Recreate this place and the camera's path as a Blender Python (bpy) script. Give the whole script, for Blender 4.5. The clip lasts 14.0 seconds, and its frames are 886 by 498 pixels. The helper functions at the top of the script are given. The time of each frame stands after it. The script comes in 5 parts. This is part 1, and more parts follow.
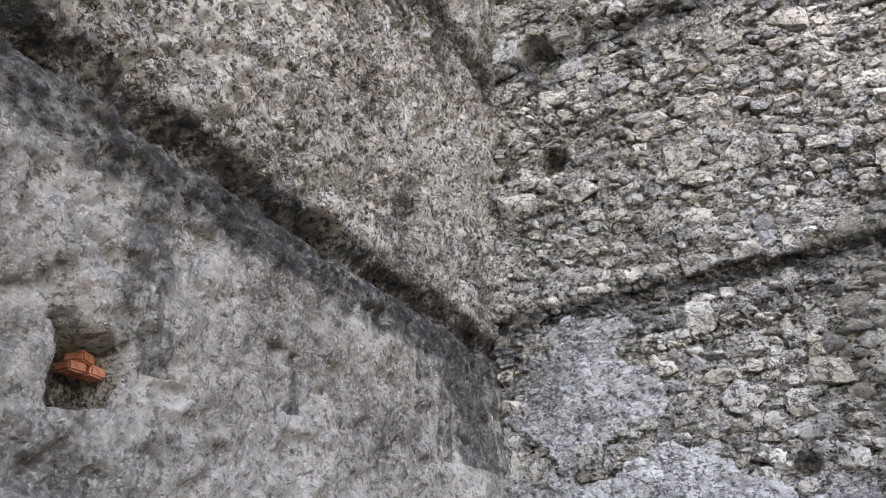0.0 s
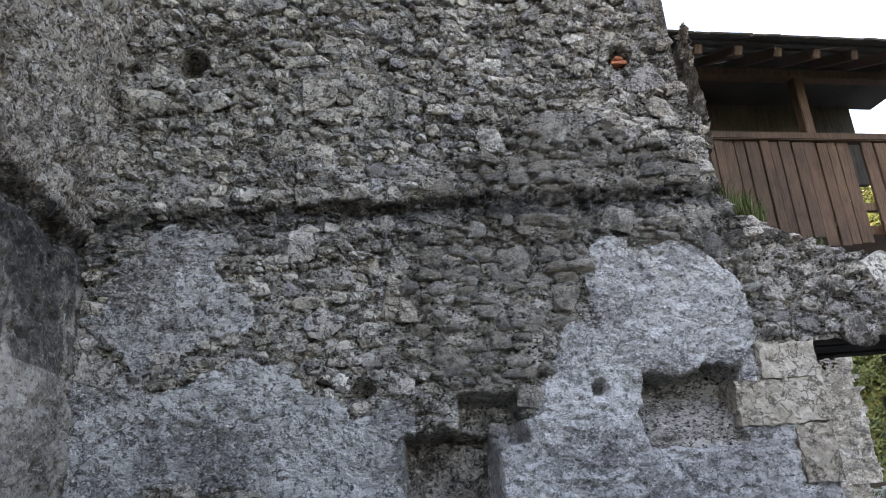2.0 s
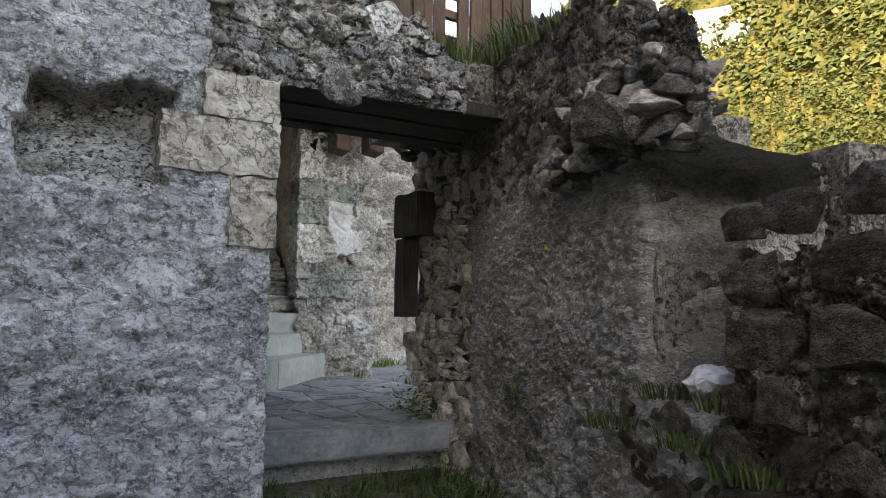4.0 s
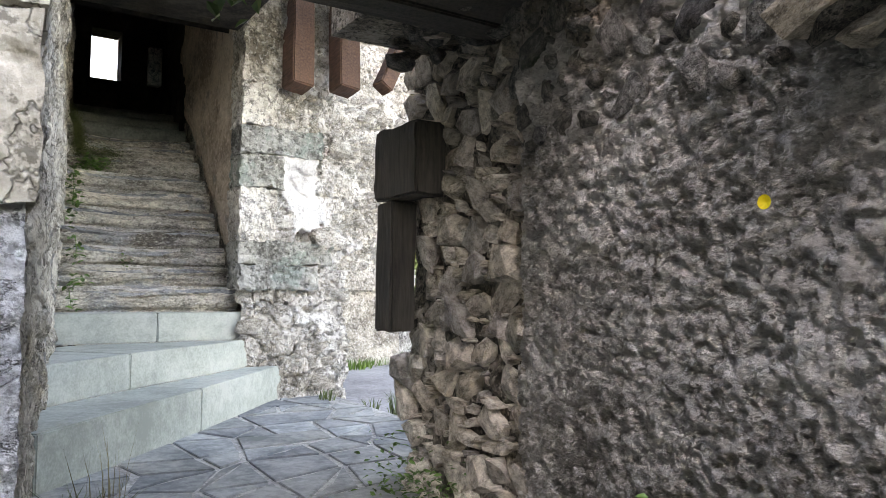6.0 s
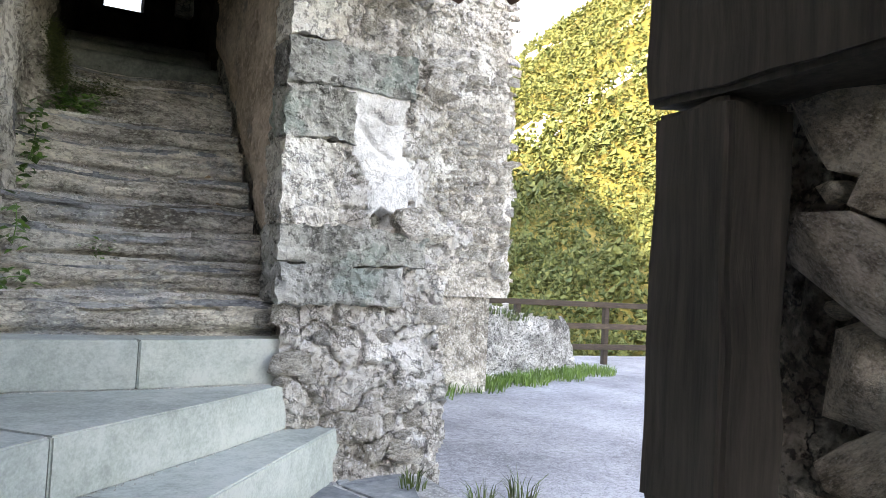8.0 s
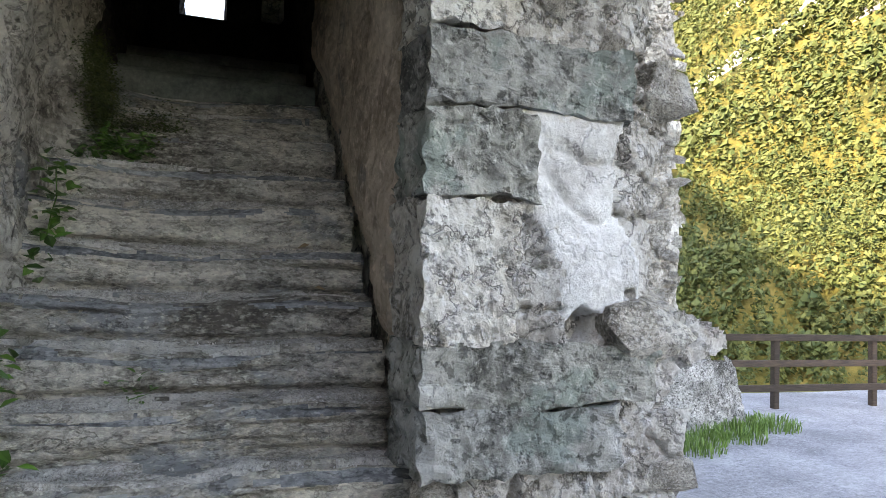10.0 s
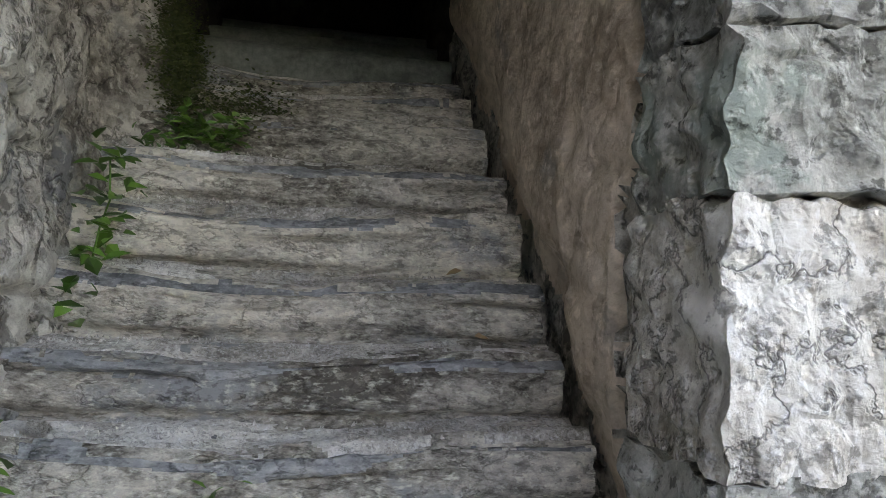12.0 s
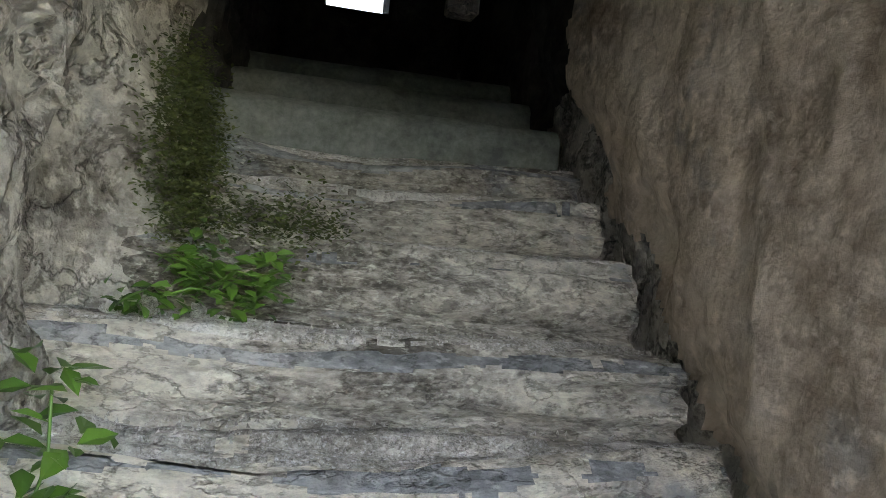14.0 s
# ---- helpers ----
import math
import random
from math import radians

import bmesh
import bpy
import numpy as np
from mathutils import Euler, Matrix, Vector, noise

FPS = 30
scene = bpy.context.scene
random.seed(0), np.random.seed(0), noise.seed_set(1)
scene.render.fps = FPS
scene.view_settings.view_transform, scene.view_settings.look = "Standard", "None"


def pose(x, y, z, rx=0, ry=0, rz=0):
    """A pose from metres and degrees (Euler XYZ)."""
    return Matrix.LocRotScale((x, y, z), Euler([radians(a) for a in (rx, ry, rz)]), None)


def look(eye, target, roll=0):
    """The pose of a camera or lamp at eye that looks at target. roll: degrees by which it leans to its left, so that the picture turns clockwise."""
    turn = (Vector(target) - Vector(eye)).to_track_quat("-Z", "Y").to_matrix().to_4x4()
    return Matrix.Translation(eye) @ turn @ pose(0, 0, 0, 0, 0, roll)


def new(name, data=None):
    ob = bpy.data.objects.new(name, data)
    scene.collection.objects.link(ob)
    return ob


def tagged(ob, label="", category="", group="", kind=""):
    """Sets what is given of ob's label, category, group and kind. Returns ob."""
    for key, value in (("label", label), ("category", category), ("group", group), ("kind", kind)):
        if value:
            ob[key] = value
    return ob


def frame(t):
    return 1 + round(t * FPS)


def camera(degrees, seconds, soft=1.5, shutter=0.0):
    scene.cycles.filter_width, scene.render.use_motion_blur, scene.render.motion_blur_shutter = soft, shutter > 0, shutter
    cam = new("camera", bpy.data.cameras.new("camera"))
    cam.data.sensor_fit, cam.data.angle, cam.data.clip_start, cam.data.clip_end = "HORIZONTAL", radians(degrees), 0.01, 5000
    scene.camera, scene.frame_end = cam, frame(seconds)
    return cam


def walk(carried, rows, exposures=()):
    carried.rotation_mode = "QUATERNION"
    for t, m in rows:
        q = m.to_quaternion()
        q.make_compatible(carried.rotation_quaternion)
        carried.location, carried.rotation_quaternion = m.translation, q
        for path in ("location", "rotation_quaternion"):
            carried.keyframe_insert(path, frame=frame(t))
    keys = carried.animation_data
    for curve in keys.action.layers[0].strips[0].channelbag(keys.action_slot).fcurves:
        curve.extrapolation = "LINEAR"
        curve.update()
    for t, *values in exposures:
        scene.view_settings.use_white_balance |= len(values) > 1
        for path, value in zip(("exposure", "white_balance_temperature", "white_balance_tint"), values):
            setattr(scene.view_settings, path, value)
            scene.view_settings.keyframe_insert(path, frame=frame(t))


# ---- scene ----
from mathutils import Quaternion

EXPOSURES = [(0.0, 3.6, 9600, 28), (1.5, 2.8, 9000, 24), (2.5, 2.6, 8700, 22), (3.7, 2.5, 9300, 20), (5.8, 3.9, 9800, 22), (7.0, 3.95, 9700, 22), (8.2, 3.6, 9100, 22), (10.3, 3.25, 8600, 20), (12.5, 4.2, 8900, 23), (14.0, 4.85, 8500, 20)]
cam = camera(61.52, 14.0, soft=0.85)
PATH = [  # seconds, place, turn as a quaternion
    (0.0, (0.193, -0.394, 1.596), (0.52560, 0.82196, 0.20473, 0.07885)),
    (0.5, (0.126, -0.358, 1.656), (0.50562, 0.84287, 0.17762, 0.04871)),
    (1.0, (0.061, -0.334, 1.687), (0.49798, 0.85563, 0.14007, 0.01710)),
    (1.5, (0.048, -0.366, 1.646), (0.53502, 0.84146, 0.07168, -0.02362)),
    (2.0, (0.510, -0.314, 1.430), (0.57942, 0.81369, 0.00128, -0.04662)),
    (2.5, (1.279, -0.193, 1.104), (0.61051, 0.78633, -0.07171, -0.06180)),
    (3.0, (1.657, -0.159, 0.989), (0.62948, 0.75792, -0.13248, -0.10848)),
    (3.5, (1.875, 0.275, 1.026), (0.64445, 0.72691, -0.18366, -0.15018)),
    (3.7, (1.965, 0.419, 1.039), (0.65075, 0.71545, -0.19428, -0.16406)),
    (5.8, (3.198, 2.730, 1.203), (0.66098, 0.69695, -0.20459, -0.18842)),
    (6.0, (3.278, 2.966, 1.225), (0.66207, 0.69671, -0.20437, -0.18574)),
    (6.5, (3.535, 3.571, 1.203), (0.66536, 0.69423, -0.20718, -0.18004)),
    (7.0, (3.733, 4.205, 1.236), (0.66922, 0.69293, -0.20502, -0.17308)),
    (7.5, (3.928, 4.874, 1.300), (0.67267, 0.69480, -0.19930, -0.15826)),
    (8.0, (4.149, 5.553, 1.360), (0.67472, 0.69696, -0.19182, -0.14903)),
    (8.2, (4.177, 5.800, 1.415), (0.66907, 0.70263, -0.19053, -0.14953)),
    (10.3, (4.506, 7.476, 1.904), (0.68547, 0.70957, -0.12776, -0.10156)),
    (10.5, (4.509, 7.583, 1.920), (0.68574, 0.71102, -0.12300, -0.09526)),
    (11.0, (4.517, 7.818, 1.925), (0.68660, 0.71324, -0.11305, -0.08423)),
    (11.5, (4.547, 8.130, 1.907), (0.68690, 0.71555, -0.10455, -0.07227)),
    (12.0, (4.507, 8.466, 1.960), (0.68801, 0.71671, -0.09552, -0.06195)),
    (12.5, (4.470, 8.690, 2.120), (0.69069, 0.71455, -0.09521, -0.05755)),
    (13.0, (4.439, 8.990, 2.272), (0.69343, 0.71194, -0.09633, -0.05489)),
    (13.5, (4.387, 9.261, 2.364), (0.69422, 0.71173, -0.09619, -0.04730)),
    (14.0, (4.373, 9.471, 2.531), (0.69612, 0.70862, -0.10715, -0.04226)),
]
walk(cam, [(t, Matrix.LocRotScale(p, Quaternion(q), None)) for t, p, q in PATH], EXPOSURES)

# ---------------------------------------------------------------- light
world = bpy.data.worlds.new("world")
scene.world = world
world.use_nodes = True
_n, _l = world.node_tree.nodes, world.node_tree.links
sky = _n.new("ShaderNodeTexSky")
sky.sky_type = "NISHITA"
sky.sun_disc = False
SUN_ELEV, SUN_FROM = 24.0, Vector((-0.86, -0.50, 0))
sky.sun_elevation = radians(SUN_ELEV)
sky.sun_rotation = math.atan2(SUN_FROM.x, SUN_FROM.y)
_l.new(sky.outputs[0], _n["Background"].inputs[0])
_n["Background"].inputs[1].default_value = 0.15
sun = new("sun", bpy.data.lights.new("sun", "SUN"))
sun.data.energy, sun.data.angle, sun.data.color = 2.0, radians(0.5), (1.0, 0.90, 0.74)
_d = SUN_FROM.normalized() * math.cos(radians(SUN_ELEV)) + Vector((0, 0, math.sin(radians(SUN_ELEV))))
sun.matrix_world = look(_d * 50, (0, 0, 0))


# ---------------------------------------------------------------- materials
def material(name):
    m = bpy.data.materials.new(name)
    m.use_nodes = True
    return m, m.node_tree.nodes, m.node_tree.links, m.node_tree.nodes["Principled BSDF"]


def ramp(n, l, src, stops):
    r = n.new("ShaderNodeValToRGB")
    e = r.color_ramp.elements
    while len(e) < len(stops):
        e.new(0.5)
    for k, (p, c) in zip(e, stops):
        k.position, k.color = p, (*c, 1) if len(c) == 3 else c
    l.new(src, r.inputs[0])
    return r.outputs[0]


def tex_noise(n, l, co, scale, detail=6, rough=0.6, stretch=None):
    t = n.new("ShaderNodeTexNoise")
    t.inputs["Scale"].default_value, t.inputs["Detail"].default_value, t.inputs["Roughness"].default_value = scale, detail, rough
    if stretch:
        mp = n.new("ShaderNodeMapping")
        mp.inputs["Scale"].default_value = stretch
        l.new(co, mp.inputs[0])
        co = mp.outputs[0]
    l.new(co, t.inputs["Vector"])
    return t.outputs["Fac"]


def mixc(n, l, fac, a, b, mode="MIX"):
    m = n.new("ShaderNodeMix")
    m.data_type, m.blend_type = "RGBA", mode
    for sock, v in ((m.inputs[0], fac), (m.inputs[6], a), (m.inputs[7], b)):
        if isinstance(v, (int, float)):
            sock.default_value = v
        elif isinstance(v, tuple):
            sock.default_value = (*v, 1)
        else:
            l.new(v, sock)
    return m.outputs[2]


def mathn(n, l, op, a, b=0.0):
    m = n.new("ShaderNodeMath")
    m.operation = op
    m.use_clamp = op != "SUBTRACT" and op != "ABSOLUTE"
    for sock, v in zip(m.inputs, (a, b)):
        if isinstance(v, (int, float)):
            sock.default_value = v
        else:
            l.new(v, sock)
    return m.outputs[0]


def rock(name, dark, mid, light, grain=40, patch=1.5, bump=0.6, dist=0.02, vary=0.0, rough=0.92, bands=(), moss=None, stretch=None, pits=0.0, blotch=None, cracks=True):
    """Stone, mortar or plaster: grain and patches of colour, relief, pits and cracks with dirt and shade in their
    colour, dark water stains along the heights in bands.
    """
    m, n, l, b = material(name)
    tc = n.new("ShaderNodeTexCoord")
    co = tc.outputs["Object"]
    big = tex_noise(n, l, co, patch, 5, 0.62, stretch)
    fine = tex_noise(n, l, co, grain, 8, 0.72, stretch)
    mid_n = tex_noise(n, l, co, grain * 0.23, 5, 0.6, stretch)
    tone = mathn(n, l, "ADD", mathn(n, l, "MULTIPLY", big, 0.45), mathn(n, l, "MULTIPLY", fine, 0.33))
    tone = mathn(n, l, "ADD", tone, mathn(n, l, "MULTIPLY", mid_n, 0.22))
    col = ramp(n, l, tone, [(0.42, dark), (0.5, mid), (0.58, light)])
    if blotch:
        bn = tex_noise(n, l, co, blotch[0], 6, 0.65)
        col = mixc(n, l, ramp(n, l, bn, [(blotch[2], (0, 0, 0)), (blotch[2] + 0.07, (1, 1, 1))]), col, blotch[1])
    # Pit colour holds dirt and the crevice shade that relief alone gives weakly.
    if pits:
        pn = tex_noise(n, l, co, grain * 0.62, 4, 0.66, stretch)
        pm = ramp(n, l, pn, [(0.39, (1, 1, 1)), (0.445, (0, 0, 0))])
        col = mixc(n, l, mathn(n, l, "MULTIPLY", pm, min(1.0, pits * 1.5)), col, tuple(c * 0.42 for c in dark))
        wn = tex_noise(n, l, co, grain * 1.1, 4, 0.6, stretch)
        col = mixc(n, l, mathn(n, l, "MULTIPLY", ramp(n, l, wn, [(0.55, (0, 0, 0)), (0.68, (1, 1, 1))]), 0.55), col, tuple(min(0.9, c * 1.3) for c in light))
    crack = None
    # Crack lines are darkened too, crease shade put into the colour.
    if pits and cracks:
        cn = tex_noise(n, l, co, grain * 0.16, 5, 0.62, stretch)
        crack = ramp(n, l, mathn(n, l, "ABSOLUTE", mathn(n, l, "SUBTRACT", cn, 0.5)), [(0.0, (1, 1, 1)), (0.02, (0, 0, 0))])
        col = mixc(n, l, mathn(n, l, "MULTIPLY", crack, min(0.85, pits * 1.4)), col, tuple(c * 0.3 for c in dark))
    if vary:
        oi = n.new("ShaderNodeObjectInfo")
        ge = n.new("ShaderNodeNewGeometry")
        rr = n.new("ShaderNodeMath")
        rr.operation = "FRACT"
        ad = n.new("ShaderNodeMath")
        ad.operation = "ADD"
        l.new(oi.outputs["Random"], ad.inputs[0])
        l.new(ge.outputs["Random Per Island"], ad.inputs[1])
        l.new(ad.outputs[0], rr.inputs[0])
        tint = ramp(n, l, rr.outputs[0], [(0.0, (1 - vary, 1 - vary, 1 - vary * 0.9)), (0.35, (1, 0.98, 0.95)), (0.6, (1 - vary * 0.4, 1 - vary * 0.5, 1 - vary * 0.65)), (1.0, (1 + vary * 0.5, 1 + vary * 0.5, 1 + vary * 0.48))])
        col = mixc(n, l, 1.0, col, tint, "MULTIPLY")
    pos = n.new("ShaderNodeNewGeometry").outputs["Position"]
    sep = n.new("ShaderNodeSeparateXYZ")
    l.new(pos, sep.inputs[0])
    for z0, half, drip, strength in bands:
        wob = tex_noise(n, l, pos, 2.2, 5, 0.6)
        zz = mathn(n, l, "ABSOLUTE", mathn(n, l, "SUBTRACT", sep.outputs[2], z0))
        band = mathn(n, l, "SUBTRACT", mathn(n, l, "ADD", half / 1.0, mathn(n, l, "MULTIPLY", wob, half * 1.5)), zz)
        band = ramp(n, l, band, [(0.0, (0, 0, 0)), (0.07, (1, 1, 1))])
        streak = tex_noise(n, l, pos, 2.4, 5, 0.65, (1, 1, 0.2))
        below = mathn(n, l, "MULTIPLY", mathn(n, l, "GREATER_THAN", z0, sep.outputs[2]), mathn(n, l, "LESS_THAN", mathn(n, l, "SUBTRACT", z0, sep.outputs[2]), drip))
        run = mathn(n, l, "MULTIPLY", ramp(n, l, streak, [(0.50, (0, 0, 0)), (0.55, (1, 1, 1))]), below)
        f = mathn(n, l, "MULTIPLY", mathn(n, l, "MAXIMUM", band, mathn(n, l, "MULTIPLY", run, 0.85)), strength)
        spot = ramp(n, l, tex_noise(n, l, pos, 14, 6, 0.7), [(0.36, (0.35, 0.35, 0.35)), (0.55, (1, 1, 1))])
        col = mixc(n, l, mathn(n, l, "MULTIPLY", f, spot), col, (0.035, 0.035, 0.038))
    if moss:
        mo = tex_noise(n, l, pos, moss[0], 6, 0.7)
        col = mixc(n, l, ramp(n, l, mo, [(moss[1], (0, 0, 0)), (moss[1] + 0.1, (1, 1, 1))]), col, (0.045, 0.07, 0.02))
    l.new(col, b.inputs["Base Color"])
    b.inputs["Roughness"].default_value = rough
    b.inputs["Specular IOR Level"].default_value = 0.25
    bp = n.new("ShaderNodeBump")
    bp.inputs["Strength"].default_value, bp.inputs["Distance"].default_value = bump, dist
    h = mathn(n, l, "ADD", mathn(n, l, "MULTIPLY", fine, 0.55), mathn(n, l, "MULTIPLY", mid_n, 0.6))
    if pits:
        pv = tex_noise(n, l, co, grain * 0.5, 3, 0.5)
        h = mathn(n, l, "MULTIPLY", h, ramp(n, l, pv, [(0.36, (1 - pits, 1 - pits, 1 - pits)), (0.46, (1, 1, 1))]))
    if crack is not None:
        h = mathn(n, l, "SUBTRACT", h, mathn(n, l, "MULTIPLY", crack, pits * 0.6))
    l.new(h, bp.inputs["Height"])
    l.new(bp.outputs[0], b.inputs["Normal"])
    return m


def timber(name, dark, light, axis=(6, 6, 0.6), vary=0.25, scale=9.0):
    m, n, l, b = material(name)
    co = n.new("ShaderNodeTexCoord").outputs["Object"]
    g = tex_noise(n, l, co, scale, 7, 0.65, axis)
    k = tex_noise(n, l, co, 2.0, 4, 0.6)
    col = ramp(n, l, mathn(n, l, "ADD", mathn(n, l, "MULTIPLY", g, 0.65), mathn(n, l, "MULTIPLY", k, 0.35)), [(0.35, dark), (0.65, light)])
    oi = n.new("ShaderNodeObjectInfo")
    col = mixc(n, l, 1.0, col, ramp(n, l, oi.outputs["Random"], [(0, (1 - vary, 1 - vary, 1 - vary)), (1, (1 + vary, 1 + vary, 1 + vary))]), "MULTIPLY")
    l.new(col, b.inputs["Base Color"])
    b.inputs["Roughness"].default_value = 0.8
    bp = n.new("ShaderNodeBump")
    bp.inputs["Strength"].default_value, bp.inputs["Distance"].default_value = 0.5, 0.006
    l.new(g, bp.inputs["Height"])
    l.new(bp.outputs[0], b.inputs["Normal"])
    return m


def leafy(name, dark, light, rough=0.55):
    m, n, l, b = material(name)
    ge = n.new("ShaderNodeNewGeometry")
    col = ramp(n, l, ge.outputs["Random Per Island"], [(0, dark), (1, light)])
    l.new(col, b.inputs["Base Color"])
    b.inputs["Roughness"].default_value = rough
    b.inputs["Subsurface Weight"].default_value = 0.0
    return m


BANDS = ((3.44, 0.07, 0.3, 0.92), (5.72, 0.10, 0.4, 0.85))
BANDS_W = ((3.25, 0.10, 1.2, 0.95), (5.5, 0.12, 0.5, 0.85))
MORTAR = rock("rubble_mortar", (0.08, 0.076, 0.07), (0.40, 0.385, 0.36), (0.72, 0.70, 0.665), 44, 1.3, 1.0, 0.05, bands=BANDS, pits=0.65, stretch=(1, 1, 1.4))
STONE = rock("rubble_stone", (0.20, 0.193, 0.182), (0.56, 0.545, 0.515), (0.82, 0.80, 0.77), 40, 2.0, 1.0, 0.05, vary=0.42, bands=BANDS, pits=0.55)
RENDER_W = rock("lime_render_white", (0.26, 0.26, 0.265), (0.60, 0.61, 0.625), (0.84, 0.85, 0.87), 40, 1.6, 1.0, 0.05, pits=0.42, stretch=(1, 1, 1.25))
RENDER_P = rock("lime_render_pale", (0.15, 0.139, 0.13), (0.37, 0.347, 0.326), (0.58, 0.55, 0.52), 44, 1.1, 1.0, 0.05, bands=((3.20, 0.16, 0.85, 0.96),), pits=0.4, cracks=False)
RENDER_O = rock("old_grey_render", (0.20, 0.20, 0.20), (0.46, 0.465, 0.47), (0.70, 0.71, 0.72), 40, 1.4, 1.0, 0.05, pits=0.5, stretch=(1, 1, 1.25))
RENDER_L = rock("lime_render_buff", (0.20, 0.182, 0.168), (0.58, 0.535, 0.495), (0.84, 0.80, 0.76), 44, 1.1, 1.0, 0.06, bands=BANDS_W, pits=0.6)
RENDER_G = rock("rough_render_grey", (0.27, 0.257, 0.238), (0.52, 0.50, 0.467), (0.74, 0.72, 0.685), 60, 1.6, 1.0, 0.05, pits=0.3, moss=(1.8, 0.70), stretch=(0.75, 0.75, 1.5), cracks=False)
RUBBLE_B = rock("rubble_brown", (0.22, 0.195, 0.168), (0.56, 0.51, 0.445), (0.82, 0.77, 0.70), 34, 3.0, 0.8, 0.018, vary=0.4, pits=0.2, cracks=False)
RUBBLE_G = rock("weathered_grey_rubble", (0.07, 0.07, 0.066), (0.24, 0.235, 0.222), (0.46, 0.455, 0.435), 36, 3.0, 1.0, 0.04, vary=0.4, pits=0.5, moss=(2.5, 0.60))
RUBBLE_M = rock("mossy_brown_rubble", (0.06, 0.052, 0.042), (0.18, 0.158, 0.13), (0.34, 0.305, 0.26), 34, 3.0, 1.0, 0.04, vary=0.4, pits=0.45, moss=(2.0, 0.56))
EARTH_M = rock("earth_mortar", (0.07, 0.063, 0.053), (0.27, 0.242, 0.205), (0.50, 0.46, 0.40), 40, 2.0, 1.0, 0.05, pits=0.5)
ASHLAR = rock("tufa_block", (0.26, 0.235, 0.19), (0.44, 0.405, 0.345), (0.58, 0.545, 0.48), 26, 2.0, 0.9, 0.018, vary=0.15, pits=0.5)
PIER_G = rock("green_grey_block", (0.13, 0.13, 0.12), (0.35, 0.355, 0.33), (0.55, 0.55, 0.52), 30, 2.2, 1.0, 0.04, vary=0.18, blotch=(3.5, (0.29, 0.335, 0.305), 0.54), pits=0.45, cracks=False)
PIER_W = rock("white_lime_coat", (0.56, 0.545, 0.525), (0.74, 0.73, 0.715), (0.86, 0.855, 0.845), 18, 1.8, 1.0, 0.04, blotch=(2.6, (0.50, 0.44, 0.36), 0.61), pits=0.2)
PIER_C = rock("cream_rubble", (0.26, 0.235, 0.20), (0.60, 0.56, 0.50), (0.82, 0.795, 0.745), 28, 1.5, 1.0, 0.05, vary=0.18, pits=0.4)
CUTSTEP = rock("cut_grey_green_stone", (0.26, 0.29, 0.27), (0.35, 0.385, 0.36), (0.45, 0.48, 0.455), 60, 1.2, 0.25, 0.006, vary=0.08)
TREAD = rock("worn_shale_step", (0.14, 0.127, 0.11), (0.45, 0.42, 0.372), (0.74, 0.69, 0.60), 38, 1.4, 1.0, 0.04, stretch=(0.8, 1.1, 1.5), vary=0.12, blotch=(2.2, (0.33, 0.34, 0.345), 0.55), pits=0.3)
GRITD = rock("pale_grit", (0.26, 0.24, 0.215), (0.56, 0.53, 0.485), (0.80, 0.77, 0.72), 90, 2.0, 1.0, 0.02, pits=0.3)
TUNNEL_R = rock("brown_smoked_plaster", (0.30, 0.232, 0.18), (0.54, 0.437, 0.35), (0.66, 0.555, 0.46), 20, 1.3, 0.7, 0.03, blotch=(2.4, (0.30, 0.265, 0.235), 0.60), pits=0.16, cracks=False)
TUNNEL_L = rock("eroded_grey_render", (0.15, 0.135, 0.117), (0.42, 0.39, 0.345), (0.66, 0.63, 0.565), 24, 1.3, 1.0, 0.06, blotch=(2.0, (0.24, 0.245, 0.25), 0.57), pits=0.4)
# Darker copy of the grey-green cut stone, with the stair's shade in it.
CUT_SHADE = rock("shaded_cut_stone", (0.10, 0.11, 0.10), (0.16, 0.175, 0.16), (0.23, 0.245, 0.225), 40, 1.5, 0.4, 0.01)
# Near-black for the depth of the stair: its dimness is put into the colour.
VAULT_SHADE = rock("vault_shade", (0.012, 0.011, 0.010), (0.035, 0.032, 0.028), (0.075, 0.068, 0.06), 16, 1.5, 0.8, 0.03)
FLAG = rock("slate_flag", (0.15, 0.17, 0.18), (0.25, 0.27, 0.28), (0.36, 0.38, 0.385), 22, 2.0, 0.4, 0.008, vary=0.28)
JOINT = rock("pale_joint", (0.22, 0.22, 0.215), (0.36, 0.357, 0.347), (0.50, 0.495, 0.48), 50, 3.0, 0.7, 0.01, pits=0.3)
DIRT = rock("trodden_earth", (0.05, 0.042, 0.032), (0.12, 0.105, 0.08), (0.22, 0.20, 0.165), 24, 0.9, 0.9, 0.03, moss=(1.2, 0.52))
GRAVEL = rock("pale_gravel", (0.17, 0.17, 0.18), (0.28, 0.28, 0.295), (0.40, 0.40, 0.415), 60, 0.6, 0.6, 0.01, pits=0.3)
BRICK = rock("red_brick", (0.20, 0.06, 0.035), (0.36, 0.115, 0.065), (0.50, 0.20, 0.12), 40, 4.0, 0.5, 0.006, vary=0.2)
FARROCK = rock("far_limestone", (0.40, 0.38, 0.35), (0.58, 0.56, 0.52), (0.74, 0.72, 0.68), 0.5, 0.08, 0.8, 0.8)
BARK_OLD = timber("weathered_plank", (0.035, 0.021, 0.014), (0.15, 0.09, 0.06), (7, 7, 0.5))
BEAM_W = timber("red_brown_beam", (0.035, 0.016, 0.010), (0.16, 0.08, 0.05), (6, 1.0, 6))
